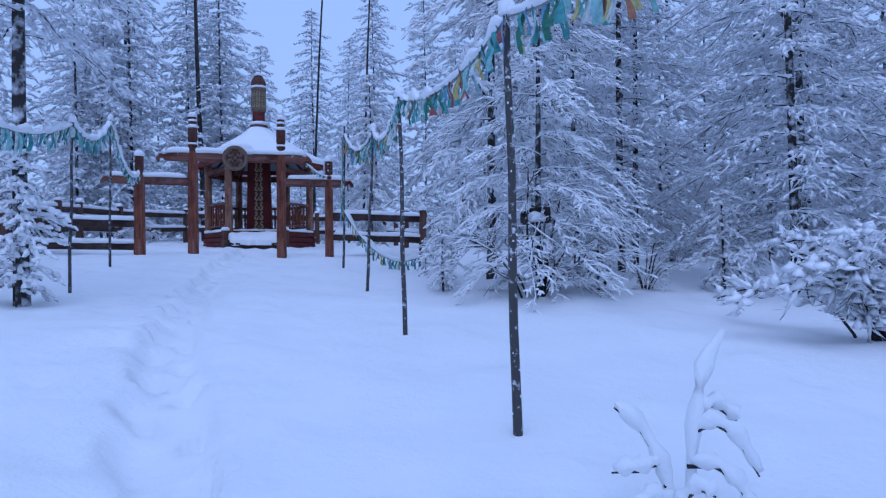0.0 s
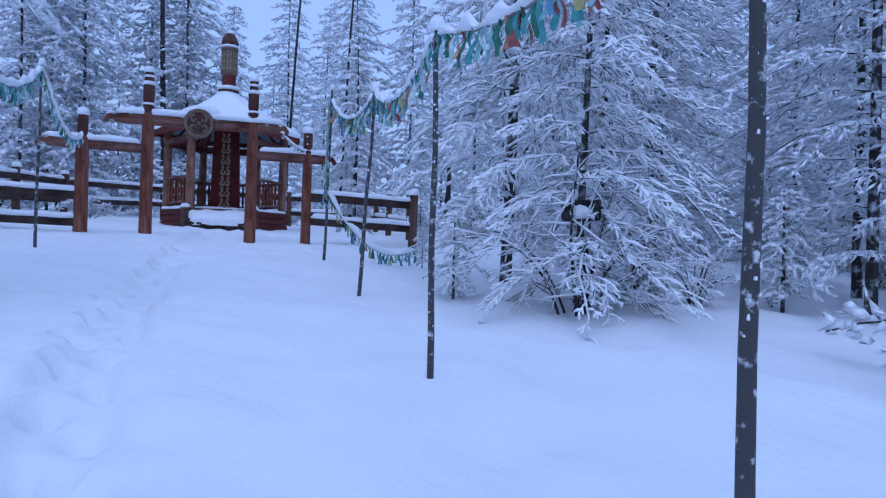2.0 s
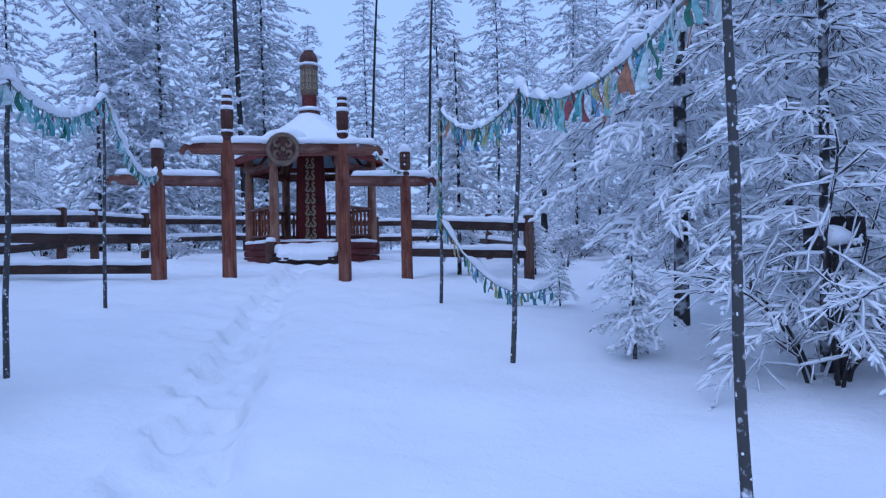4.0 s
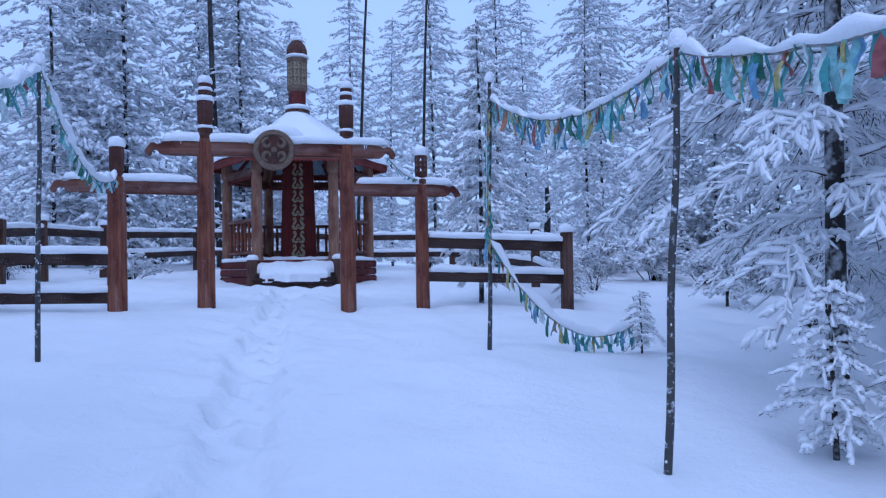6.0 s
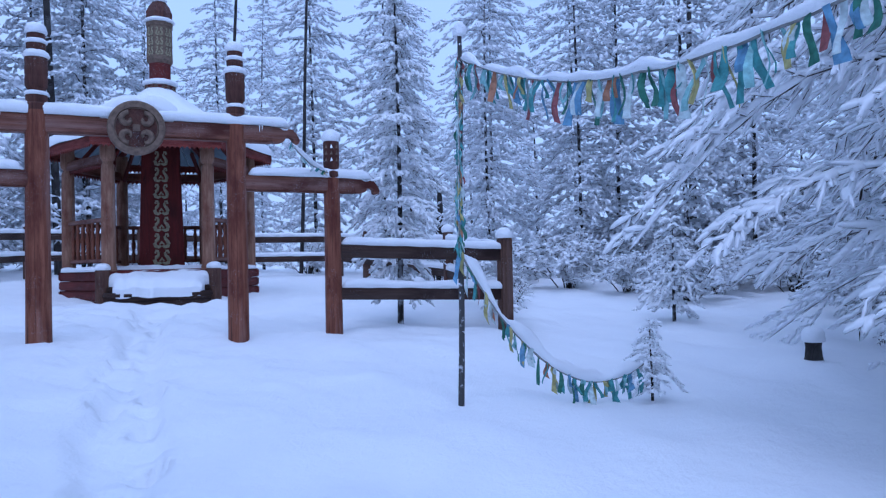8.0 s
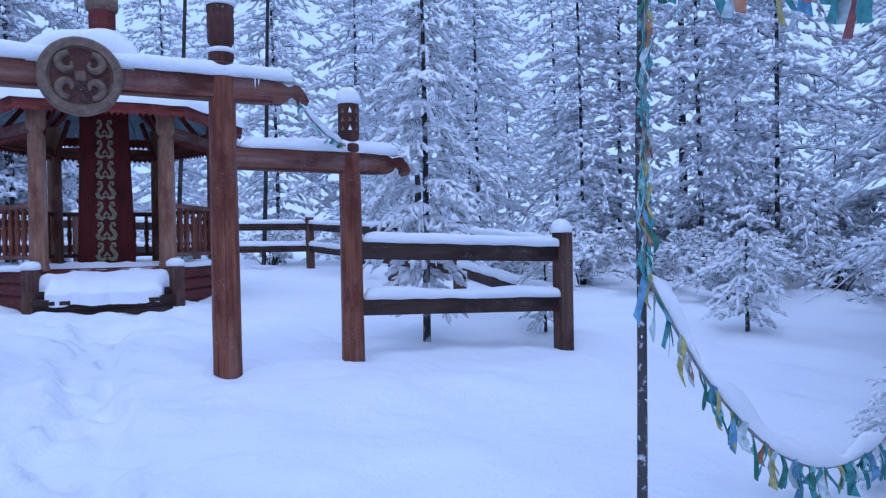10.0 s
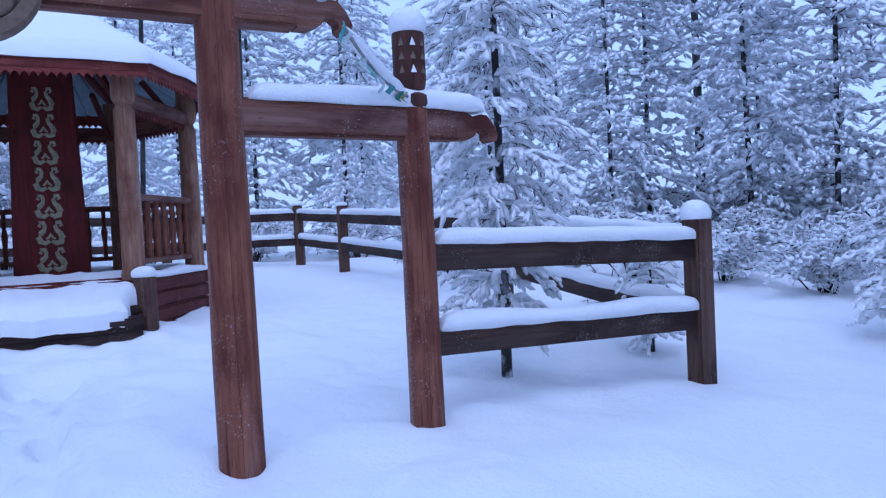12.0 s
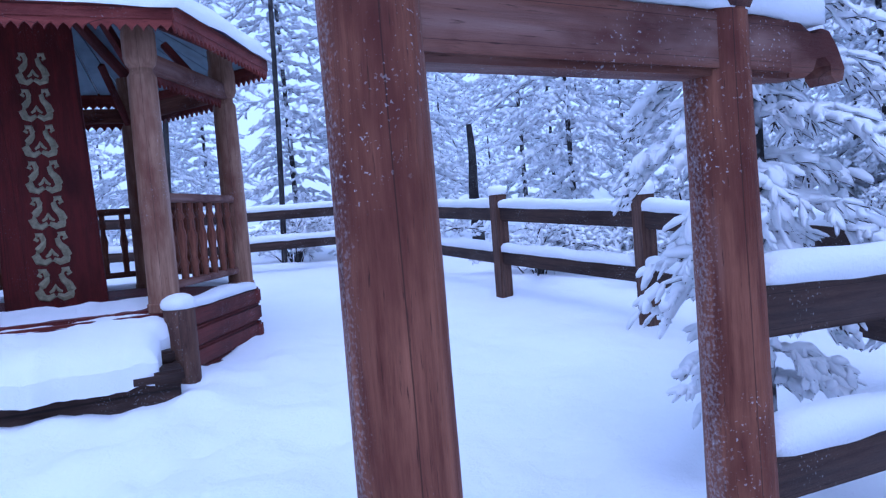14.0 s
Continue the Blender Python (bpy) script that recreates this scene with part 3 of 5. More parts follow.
            o = smooth(part("baluster", bm, REDWOOD, gz), 1)
            o.matrix_basis = pose(p.x, p.y, 0)
        # snow along the base
        smooth(part("snow_cap", snow_ridge(hexa(k, GR + 0.1, FLOOR - 0.02).lerp(hexa(k + 1, GR + 0.1, FLOOR - 0.02), 0.05), hexa(k, GR + 0.1, FLOOR - 0.02).lerp(hexa(k + 1, GR + 0.1, FLOOR - 0.02), 0.95), 0.2, 0.09, k + 20), SNOWCAP, gz, "white snow"), 2)
    # newel posts at the entrance
    for k in (5, 0):
        p = hexa(k, GR + 0.17, 0)
        bm = bmesh.new()
        lathe(bm, [(0.115, 1.5), (0.115, 2.33), (0.10, 2.35)], 14)
        o = smooth(part("newel", bm, FENCEPOST, gz), 0.7)
        o.matrix_basis = pose(p.x, p.y, 0)
        o = smooth(part("snow_cap", snow_dome(0.115, 0.10, 2.35, k), SNOWCAP, gz, "white snow"), 2)
        o.matrix_basis = pose(p.x, p.y, 0)
    # entrance steps under a snow heap
    mid = hexa(5, GR, 0).lerp(hexa(6, GR, 0), 0.5)
    n = (mid - GC).normalized()
    for w, out, z in ((1.66, 0.43, 1.93), (1.60, 0.12, 2.02)):
        bm = bmesh.new()
        box(bm, w, 0.46, 0.09, bevel=0.02)
        o = part("step", bm, RAILWOOD, gz, "dark wooden step")
        c = mid + n * out
        o.matrix_basis = pose(c.x, c.y, z, 0, 0, GA)
        bm = bmesh.new()
        box(bm, w - 0.06, 0.05, 0.22, bevel=0.01)
        o = part("riser", bm, RAILWOOD, gz)
        c = mid + n * (out + 0.16)
        o.matrix_basis = pose(c.x, c.y, z - 0.15, 0, 0, GA)
    V, F = [], []
    N, M = 44, 26
    for i in range(N + 1):
        for j in range(M + 1):
            u, v = i / N * 2 - 1, j / M
            k = min(1.0, max(0.0, (v - 0.58) / 0.12))
            w = 0.84 - 0.16 * k * k * (3 - 2 * k) + 0.04 * noise.noise(Vector((math.copysign(1.5, u), v * 4, 3)))
            h = 2.41 - 0.19 * v - 0.06 * v ** 2 + 0.035 * noise.noise(Vector((u * 3, v * 3, 1))) + 0.016 * noise.noise(Vector((u * 8, v * 8, 7)))
            edge = min(1.0, (1 - abs(u)) / 0.2, (1 - v) / 0.22)
            h -= 0.12 * (1 - math.sqrt(max(0, 1 - (1 - edge) ** 2)))
            out = -0.50 + 1.20 * v * (1 + 0.04 * noise.noise(Vector((u * 4, 9, 2))) - 0.06 * u * u)
            c = mid + n * out
            V.append(c + Vector((-n.y, n.x, 0)) * (u * w) + Vector((0, 0, h)))
    for i in range(N):
        for j in range(M):
            a = i * (M + 1) + j
            F.append((a, a + 1, a + M + 2, a + M + 1))
    lower = [v - Vector((0, 0, 0.15)) for v in V]
    base = len(V)
    F += [tuple(base + q for q in f[::-1]) for f in F]
    rim = [i * (M + 1) for i in range(N + 1)] + [N * (M + 1) + j for j in range(1, M + 1)] + [i * (M + 1) + M for i in range(N - 1, -1, -1)] + [j for j in range(M - 1, 0, -1)]
    for a, b in zip(rim, rim[1:] + rim[:1]):
        F.append((a, a + base, b + base, b))
    smooth(part("step_snow", (V + lower, F), SNOWCAP, gz, "thick white snow on the steps"), 2)
    # roof snow: a soft hexagonal bell
    V, F = [], []
    N, M = 72, 16
    for j in range(M + 1):
        t = j / M
        for i in range(N):
            a = 360 * i / N
            rel = (a % 60) - 30
            rr = (GR + 0.50) * math.cos(radians(30)) / math.cos(radians(rel))
            r = rr * (1 - t) + 0.27 * t
            z = EAVE + 0.10 + 1.02 * (0.85 * t + 0.15 * t ** 3)
            z += 0.12 * math.sqrt(min(1, t / 0.06)) + 0.035 * noise.noise(Vector((r * math.cos(radians(a)) * 1.6, r * math.sin(radians(a)) * 1.6, 2.0)))
            w = 1 + 0.02 * noise.noise(Vector((math.cos(radians(a)) * 5, math.sin(radians(a)) * 5, t)))
            b = radians(a + GA)
            V.append(Vector((GC.x + r * w * math.cos(b), GC.y + r * w * math.sin(b), z)))
    for j in range(M):
        for i in range(N):
            F.append((j * N + i, j * N + (i + 1) % N, (j + 1) * N + (i + 1) % N, (j + 1) * N + i))
    top = len(V)
    for j in range(M + 1):
        for i in range(N):
            v = V[j * N + i]
            V.append(Vector((v.x, v.y, min(v.z - 0.03, EAVE + 0.105 + 0.98 * j / M))))
    for j in range(M):
        for i in range(N):
            F.append((top + j * N + i, top + (j + 1) * N + i, top + (j + 1) * N + (i + 1) % N, top + j * N + (i + 1) % N))
    for i in range(N):
        F.append((i, top + i, top + (i + 1) % N, (i + 1) % N))
        F.append((M * N + i, M * N + (i + 1) % N, top + M * N + (i + 1) % N, top + M * N + i))
    smooth(part("roof_snow", (V, F), SNOWCAP, gz, "thick smooth white snow on the roof"), 1.2)
    return gz


def lace(p, q, pitch, drop, thick=0.02):
    """A saw-toothed board hanging from the line p to q."""
    d = q - p
    n = max(3, int(d.length / pitch))
    s = d.cross(Vector((0, 0, 1))).normalized() * thick / 2
    V, F = [], []
    for i in range(n):
        a, b = p + d * (i / n), p + d * ((i + 1) / n)
        m = (a + b) / 2
        outline = [a, b, b - Vector((0, 0, drop * 0.45)), m + (b - a) * 0.18 - Vector((0, 0, drop * 0.75)), m - Vector((0, 0, drop * 1.15)), m - (b - a) * 0.18 - Vector((0, 0, drop * 0.75)), a - Vector((0, 0, drop * 0.45))]
        k = len(V)
        V += [v + s for v in outline] + [v - s for v in outline]
        F += [tuple(k + j for j in range(7)), tuple(k + 13 - j for j in range(7))]
        F += [(k + j, k + 7 + j, k + 7 + (j + 1) % 7, k + (j + 1) % 7) for j in range(7)]
    return V, F


make_gazebo()


# ---- the carved pillar through the roof ----
def make_pillar():
    pl = thing("carved_pillar", pose(GC.x, GC.y, 0.06, 0, 0, GA), "tall dark red carved pillar rising through the gazebo roof", "pillar")
    bm = bmesh.new()
    w0, w1 = 0.40, 0.30
    lo = [bm.verts.new((x * w0, y * w0 * 0.8, 2.05)) for x, y in ((-1, -1), (1, -1), (1, 1), (-1, 1))]
    hi = [bm.verts.new((x * w1, y * w1 * 0.8, 5.5)) for x, y in ((-1, -1), (1, -1), (1, 1), (-1, 1))]
    bm.faces.new(lo[::-1]), bm.faces.new(hi)
    for i in range(4):
        bm.faces.new((lo[i], lo[(i + 1) % 4], hi[(i + 1) % 4], hi[i]))
    bmesh.ops.bevel(bm, geom=list(bm.edges), offset=0.015, segments=2, affect="EDGES")
    part("shaft", bm, DARKRED, pl)
    bm = bmesh.new()
    box(bm, 0.9, 0.75, 0.12, pose(0, 0, 2.29), 0.02)
    part("plinth", bm, DARKRED, pl)
    # gilt paired scrolls down the front
    for i in range(7):
        z = 2.56 + 0.302 * i
        y = -(0.40 - 0.10 * (z - 2.05) / 3.45) * 0.8 - 0.004
        V, F = scroll_pair(0.128 - 0.004 * i, 0.132)
        o = part("scroll_ornament", (V, F), GOLD, pl, "worn gilt scroll ornament")
        o.matrix_basis = pose(0, y, z, -1.3)
    # upper part above the roof
    bm = bmesh.new()
    lathe(bm, [(0.28, 5.45), (0.28, 5.74), (0.20, 5.78), (0.20, 6.16), (0.18, 6.20)], 8, pose(0, 0, 0, 0, 0, 22.5))
    part("upper_shaft", bm, DARKPLANK, pl, "dark red eight-sided shaft")
    bm = bmesh.new()
    lathe(bm, [(0.20, 6.16), (0.245, 6.22), (0.245, 6.28), (0.232, 6.30), (0.232, 6.84), (0.25, 6.86), (0.25, 6.92), (0.21, 6.95)], 8, pose(0, 0, 0, 0, 0, 22.5))
    part("carved_block", bm, CARVED, pl, "weathered grey-brown carved block")
    for k in range(8):
        # scalloped teeth under the collar
        a = radians(45 * k - 90)
        V, F = scroll_pair(0.10, 0.07)
        o = part("scallop", (V, F), CARVED, pl, "small carved scallop")
        o.matrix_basis = pose(0.264 * math.cos(a), 0.264 * math.sin(a), 5.66, 0, 0, 45 * k)
    for k in range(8):
        a = 45 * k - 90
        for z in (6.38, 6.56, 6.74):
            V, F = scroll_pair(0.060, 0.075)
            o = part("scroll_ornament", (V, F), GOLD, pl, "worn gilt scroll ornament")
            r = 0.232 * math.cos(radians(22.5)) + 0.004
            o.matrix_basis = pose(r * math.cos(radians(a)), r * math.sin(radians(a)), z, 0, 0, a + 90)
    bm = bmesh.new()
    lathe(bm, [(0.20, 6.94), (0.245, 7.0), (0.245, 7.11), (0.20, 7.22), (0.10, 7.36), (0.02, 7.44)], 8, pose(0, 0, 0, 0, 0, 22.5))
    part("pointed_top", bm, TOPWOOD, pl, "pointed dark brown carved top")
    for r, h, z in ((0.295, 0.12, 5.76), (0.255, 0.09, 6.94)):
        smooth(part("snow_cap", snow_dome(r, h, z, z), SNOWCAP, pl, "white snow"), 2)
    smooth(part("snow_cap", snow_dome(0.13, 0.11, 7.34, 3.0), SNOWCAP, pl, "white snow"), 2)
    return pl


def scroll_pair(w, h):
    """Two mirrored S-scrolls, flat and slightly raised, in the xz plane facing -y."""
    pairs = []
    for s in (1, -1):
        key = [(0.06, -0.72), (0.45, -0.92), (0.82, -0.80), (0.95, -0.45), (0.78, -0.08), (0.50, 0.22), (0.42, 0.55), (0.55, 0.86), (0.82, 0.88), (0.92, 0.62), (0.74, 0.50)]
        wid = (0.18, 0.28, 0.34, 0.35, 0.31, 0.25, 0.22, 0.22, 0.22, 0.18, 0.12)
        pts = [(s * x * w, 0, z * h) for x, z in key]
        rad = [r * w * 0.85 for r in wid]
        v, f = tube(pts, rad, 5)
        pairs.append(([Vector((p.x, p.y * 0.45, p.z)) for p in v], f))
    v, f = tube([(-0.38 * w, 0, -0.55 * h), (-0.15 * w, 0, -0.40 * h), (0, 0, -0.16 * h), (0.15 * w, 0, -0.40 * h), (0.38 * w, 0, -0.55 * h)], [0.08 * w, 0.12 * w, 0.16 * w, 0.12 * w, 0.08 * w], 5)
    pairs.append(([Vector((p.x, p.y * 0.45, p.z)) for p in v], f))
    return join(*pairs)


make_pillar()

# ---- flag poles and garlands ----
POLES = {"p0": (1.75, 0.5, 3.05), "p1": (0.405, 4.41, 2.93), "p2": (-0.40, 7.42, 3.12), "p3": (-1.15, 11.0, 3.42), "p4": (-1.948, 14.49, 4.13), "l1": (-5.11, 10.1, 3.42), "l2": (-6.02, 13.35, 4.08), "l0": (-4.4, 6.2, 3.1)}
POLE_LEAN = {"p1": (-0.03, 0.0), "p3": (0.13, 0.0), "p2": (-0.03, 0.0), "p4": (0.05, 0.0), "l1": (0.06, 0.0), "l2": (0.03, 0.0)}


def pole_top(k):
    x, y, z = POLES[k]
    dx, dy = POLE_LEAN.get(k, (0, 0))
    return Vector((x + dx, y + dy, z))


def make_pole(k, r=0.024):
    x, y, z = POLES[k]
    g = ground_z(x, y) - 0.3
    t = pole_top(k)
    n = 9
    pts = [Vector((x, y, g)).lerp(t, i / n) + Vector((0.006 * math.sin(i * 1.3 + x), 0.006 * math.cos(i * 1.7 + y), 0)) for i in range(n + 1)]
    pole = thing("flag_pole", pose(x, y, g), "thin grey frosted wooden pole standing in the snow", "pole", "flag poles")
    v, f = tube([p - Vector((x, y, g)) for p in pts], [r * (1.1 - 0.35 * i / n) for i in range(n + 1)], 10)
    smooth(part("shaft", (v, f), POLEWOOD, pole), 1)
    rs = np.random.RandomState(int(abs(x) * 100))
    V, F = [], []
    for i in range(36):
        q = rs.uniform(0.12, 1)
        c = Vector((0, 0, 0)).lerp(t - Vector((x, y, g)), q)
        a = rs.uniform(0, 6.28)
        rr = r * (1.1 - 0.35 * q)
        v, f = snow_dome(rs.uniform(0.003, 0.007), rs.uniform(0.006, 0.018), 0, i, 5)
        F += [tuple(j + len(V) for j in w) for w in f]
        V += [p + c + Vector((math.cos(a) * rr, math.sin(a) * rr, 0)) for p in v]
    tagged(part("frost", (V, F), SNOWCAP, pole, "specks of frost"), kind="stuff")
    smooth(part("snow_cap", snow_dome(0.05, 0.10, 0, x), SNOWCAP, pole, "white snow"), 2).matrix_basis = Matrix.Translation(t - Vector((x, y, g)) - Vector((0, 0, 0.01)))
    return pole


for key in ("p1", "p2", "p3", "p4", "l1", "l2", "p0", "l0"):
    make_pole(key, 0.028 if key == "p1" else 0.023)


def make_garland(a, b, sag, seed, snow=0.085, flags=26, hang=0.20, bow=0.0, fade=False, label="rope of faded coloured ribbons under a crest of snow"):
    """A rope from a to b with ribbons hanging and snow lying on it."""
    rs = np.random.RandomState(seed)
    g = thing("ribbon_garland", Matrix.Translation(a), label, "garland", "ribbon garlands")
    d = b - a
    n = max(14, int(d.length / 0.07))
    wave = [0.012 * noise.noise(Vector((i * 0.35, seed * 2.3, 1.0))) for i in range(n + 1)]
    pts = [d * (i / n) + Vector((0, 0, -sag * 4 * (i / n) * (1 - i / n) - bow * math.sin(math.pi * (i / n) ** 2) + wave[i])) for i in range(n + 1)]
    for q in pts:
        q.z = max(q.z, ground_z(a.x + q.x, a.y + q.y) + 0.10 - a.z)
    smooth(part("rope", tube(pts, [0.011] * (n + 1), 5), ROPE, g), 2)
    # snow crest
    V, F, K = [], [], 8
    for i, p in enumerate(pts):
        e = math.sin(math.pi * min(1, min(i, n - i) / 3 + 0.05) / 2)
        w = (0.046 if fade else 0.030) * (1 + 0.9 * noise.noise(Vector((i * 0.35, seed, 0)))) * e
        h = snow * 0.8 * (0.75 + 1.2 * noise.noise(Vector((i * 0.28, seed, 5)))) * e
        t = pts[min(n, i + 1)] - pts[max(0, i - 1)]
        s = t.cross(Vector((0, 0, 1))).normalized()
        for k in range(K):
            q = 2 * math.pi * k / K
            V.append(p + s * (math.cos(q) * w) + Vector((0, 0, h * 0.42 + math.sin(q) * h * 0.5)))
    for i in range(n):
        for k in range(K):
            F.append((i * K + k, i * K + (k + 1) % K, (i + 1) * K + (k + 1) % K, (i + 1) * K + k))
    F += [tuple(range(K))[::-1], tuple(n * K + k for k in range(K))]
    smooth(part("snow_crest", (V, F), SNOWCAP, g, "white snow"), 2)
    flags = int(flags * 2.4)
    for i in range(flags):
        s = (i + rs.uniform(0.1, 0.9)) / flags
        j = min(n - 1, int(s * n))
        p = pts[j]
        L, W = hang * rs.uniform(0.5, 1.15), rs.uniform(0.025, 0.06)
        t = (pts[j + 1] - pts[j]).normalized()
        t = (t + Vector((rs.uniform(-0.6, 0.6), rs.uniform(-0.6, 0.6), 0))).normalized()
        nrm = t.cross(Vector((0, 0, 1))).normalized()
        V, F = [], []
        rows = 5
        tilt = Vector((rs.uniform(-0.25, 0.25), rs.uniform(-0.25, 0.25), 0))
        for r in range(rows + 1):
            q = r / rows
            c = p + Vector((0, 0, 0.012 - L * q)) + tilt * (L * q) + nrm * (0.018 * math.sin(q * 5 + i))
            w = W * (0.55 + 0.5 * q) * (1 + 0.25 * math.sin(q * 6 + i * 2))
            for x, y in ((-1, -1), (1, -1), (1, 1), (-1, 1)):
                V.append(c + t * (x * w / 2) + nrm * (y * 0.003 + 0.008 * x * math.sin(i)))
        for r in range(rows):
            for x in range(4):
                F.append((r * 4 + x, r * 4 + (x + 1) % 4, (r + 1) * 4 + (x + 1) % 4, (r + 1) * 4 + x))
        F += [(3, 2, 1, 0), tuple(rows * 4 + x for x in range(4))]
        part("ribbon", (V, F), RIBBONS[rs.choice(8, p=[0.25, 0.1, 0.06, 0.02, 0.01, 0.01, 0.3, 0.25] if fade else [0.20, 0.13, 0.09, 0.09, 0.06, 0.06, 0.18, 0.19])], g)
    return g


make_garland(pole_top("p1") - Vector((0, 0, 0.03)), pole_top("p0"), 0.22, 1, 0.10, 40, 0.24)
make_garland(pole_top("p2") - Vector((0, 0, 0.04)), pole_top("p1") - Vector((0, 0, 0.03)), 0.18, 2, 0.11, 34, 0.20)
make_garland(pole_top("p3") - Vector((0, 0, 0.05)), pole_top("p2") - Vector((0, 0, 0.04)), 0.25, 3, 0.10, 36, 0.22)
make_garland(pole_top("p4") - Vector((0, 0, 0.18)), pole_top("p3") - Vector((0, 0, 0.05)), 0.30, 4, 0.09, 40, 0.24)
make_garland(pole_top("l2") - Vector((0, 0, 0.04)), pole_top("l1") - Vector((0, 0, 0.04)), 0.28, 5, 0.15, 30, 0.22, 0.0, True)
make_garland(Vector((OL[0] + 0.05, OL[1] - 0.12, 3.50)), pole_top("l2") - Vector((0, 0, 0.04)), 0.42, 6, 0.17, 24, 0.18, 0.0, True)
make_garland(pole_top("l1") - Vector((0, 0, 0.04)), pole_top("l0"), 0.3, 7, 0.14, 30, 0.24, 0.0, True)
make_garland(Vector((-1.94, 14.42, 2.46)), Vector((-0.42, 14.62, 1.55)), 0.45, 8, 0.19, 24, 0.20, 0.0, False, "rope of faded ribbons drooping to the snow")
make_garland(Vector((-3.25, 17.72, 3.83)), Vector((OR[0] - 0.05, OR[1] - 0.11, 3.53)), 0.06, 9, 0.10, 4, 0.10, 0, True, "snow-covered rope tied between gate beams")
make_garland(Vector((-1.93, 14.40, 3.86)), Vector((-1.95, 14.41, 2.50)), 0.0, 10, 0.03, 34, 0.15, 0, False, "faded ribbons wound down a frosted pole")


# ---- trees ----
def spindles(A, B, R, rich=True):
    """Many small three-sided tapering twigs from A to B as one verts, faces pair (numpy arrays)."""
    D = B - A
    L = np.linalg.norm(D, axis=1, keepdims=True) + 1e-9
    U = D / L
    ref = np.where(np.abs(U[:, 2:3]) > 0.9, np.array([[1.0, 0, 0]]), np.array([[0, 0, 1.0]]))
    S = np.cross(U, ref)
    S /= np.linalg.norm(S, axis=1, keepdims=True)
    W = np.cross(S, U)
    rings = ((0.0, 0.5), (0.42, 1.0), (0.86, 0.62)) if rich else ((0.35, 1.0),)
    out = []
    if not rich:
        out.append(A)
    for t, k in rings:
        for j in range(3):
            a = 2 * math.pi * j / 3 + math.pi / 2
            out.append(A + D * t + (S * math.cos(a) + W * math.sin(a)) * (R * k)[:, None])
    out.append(B)
    V = np.stack(out, 1)
    m = V.shape[1]
    if rich:
        F = [(0, 1, 4), (0, 4, 3), (1, 2, 5), (1, 5, 4), (2, 0, 3), (2, 3, 5), (3, 4, 7), (3, 7, 6), (4, 5, 8), (4, 8, 7), (5, 3, 6), (5, 6, 8), (6, 7, 9), (7, 8, 9), (8, 6, 9)]
    else:
        F = [(0, 2, 1), (0, 3, 2), (0, 1, 3), (1, 2, 4), (2, 3, 4), (3, 1, 4)]
    F = (np.array(F)[None] + (np.arange(len(A)) * m)[:, None, None]).reshape(-1, 3)
    return V.reshape(-1, 3), F


def tri_mesh(name, V, F, material, parent):
    me = bpy.data.meshes.new(name)
    me.vertices.add(len(V))
    me.vertices.foreach_set("co", np.ascontiguousarray(V, dtype=np.float32).ravel())
    me.loops.add(len(F) * 3)
    me.loops.foreach_set("vertex_index", np.ascontiguousarray(F, dtype=np.int32).ravel())
    me.polygons.add(len(F))
    me.polygons.foreach_set("loop_start", np.arange(0, len(F) * 3, 3, dtype=np.int32))
    me.update(calc_edges=True)
    me.validate()
    me.materials.append(material)
    me.shade_smooth()
    ob = new(name, me)
    ob.parent = parent
    return ob


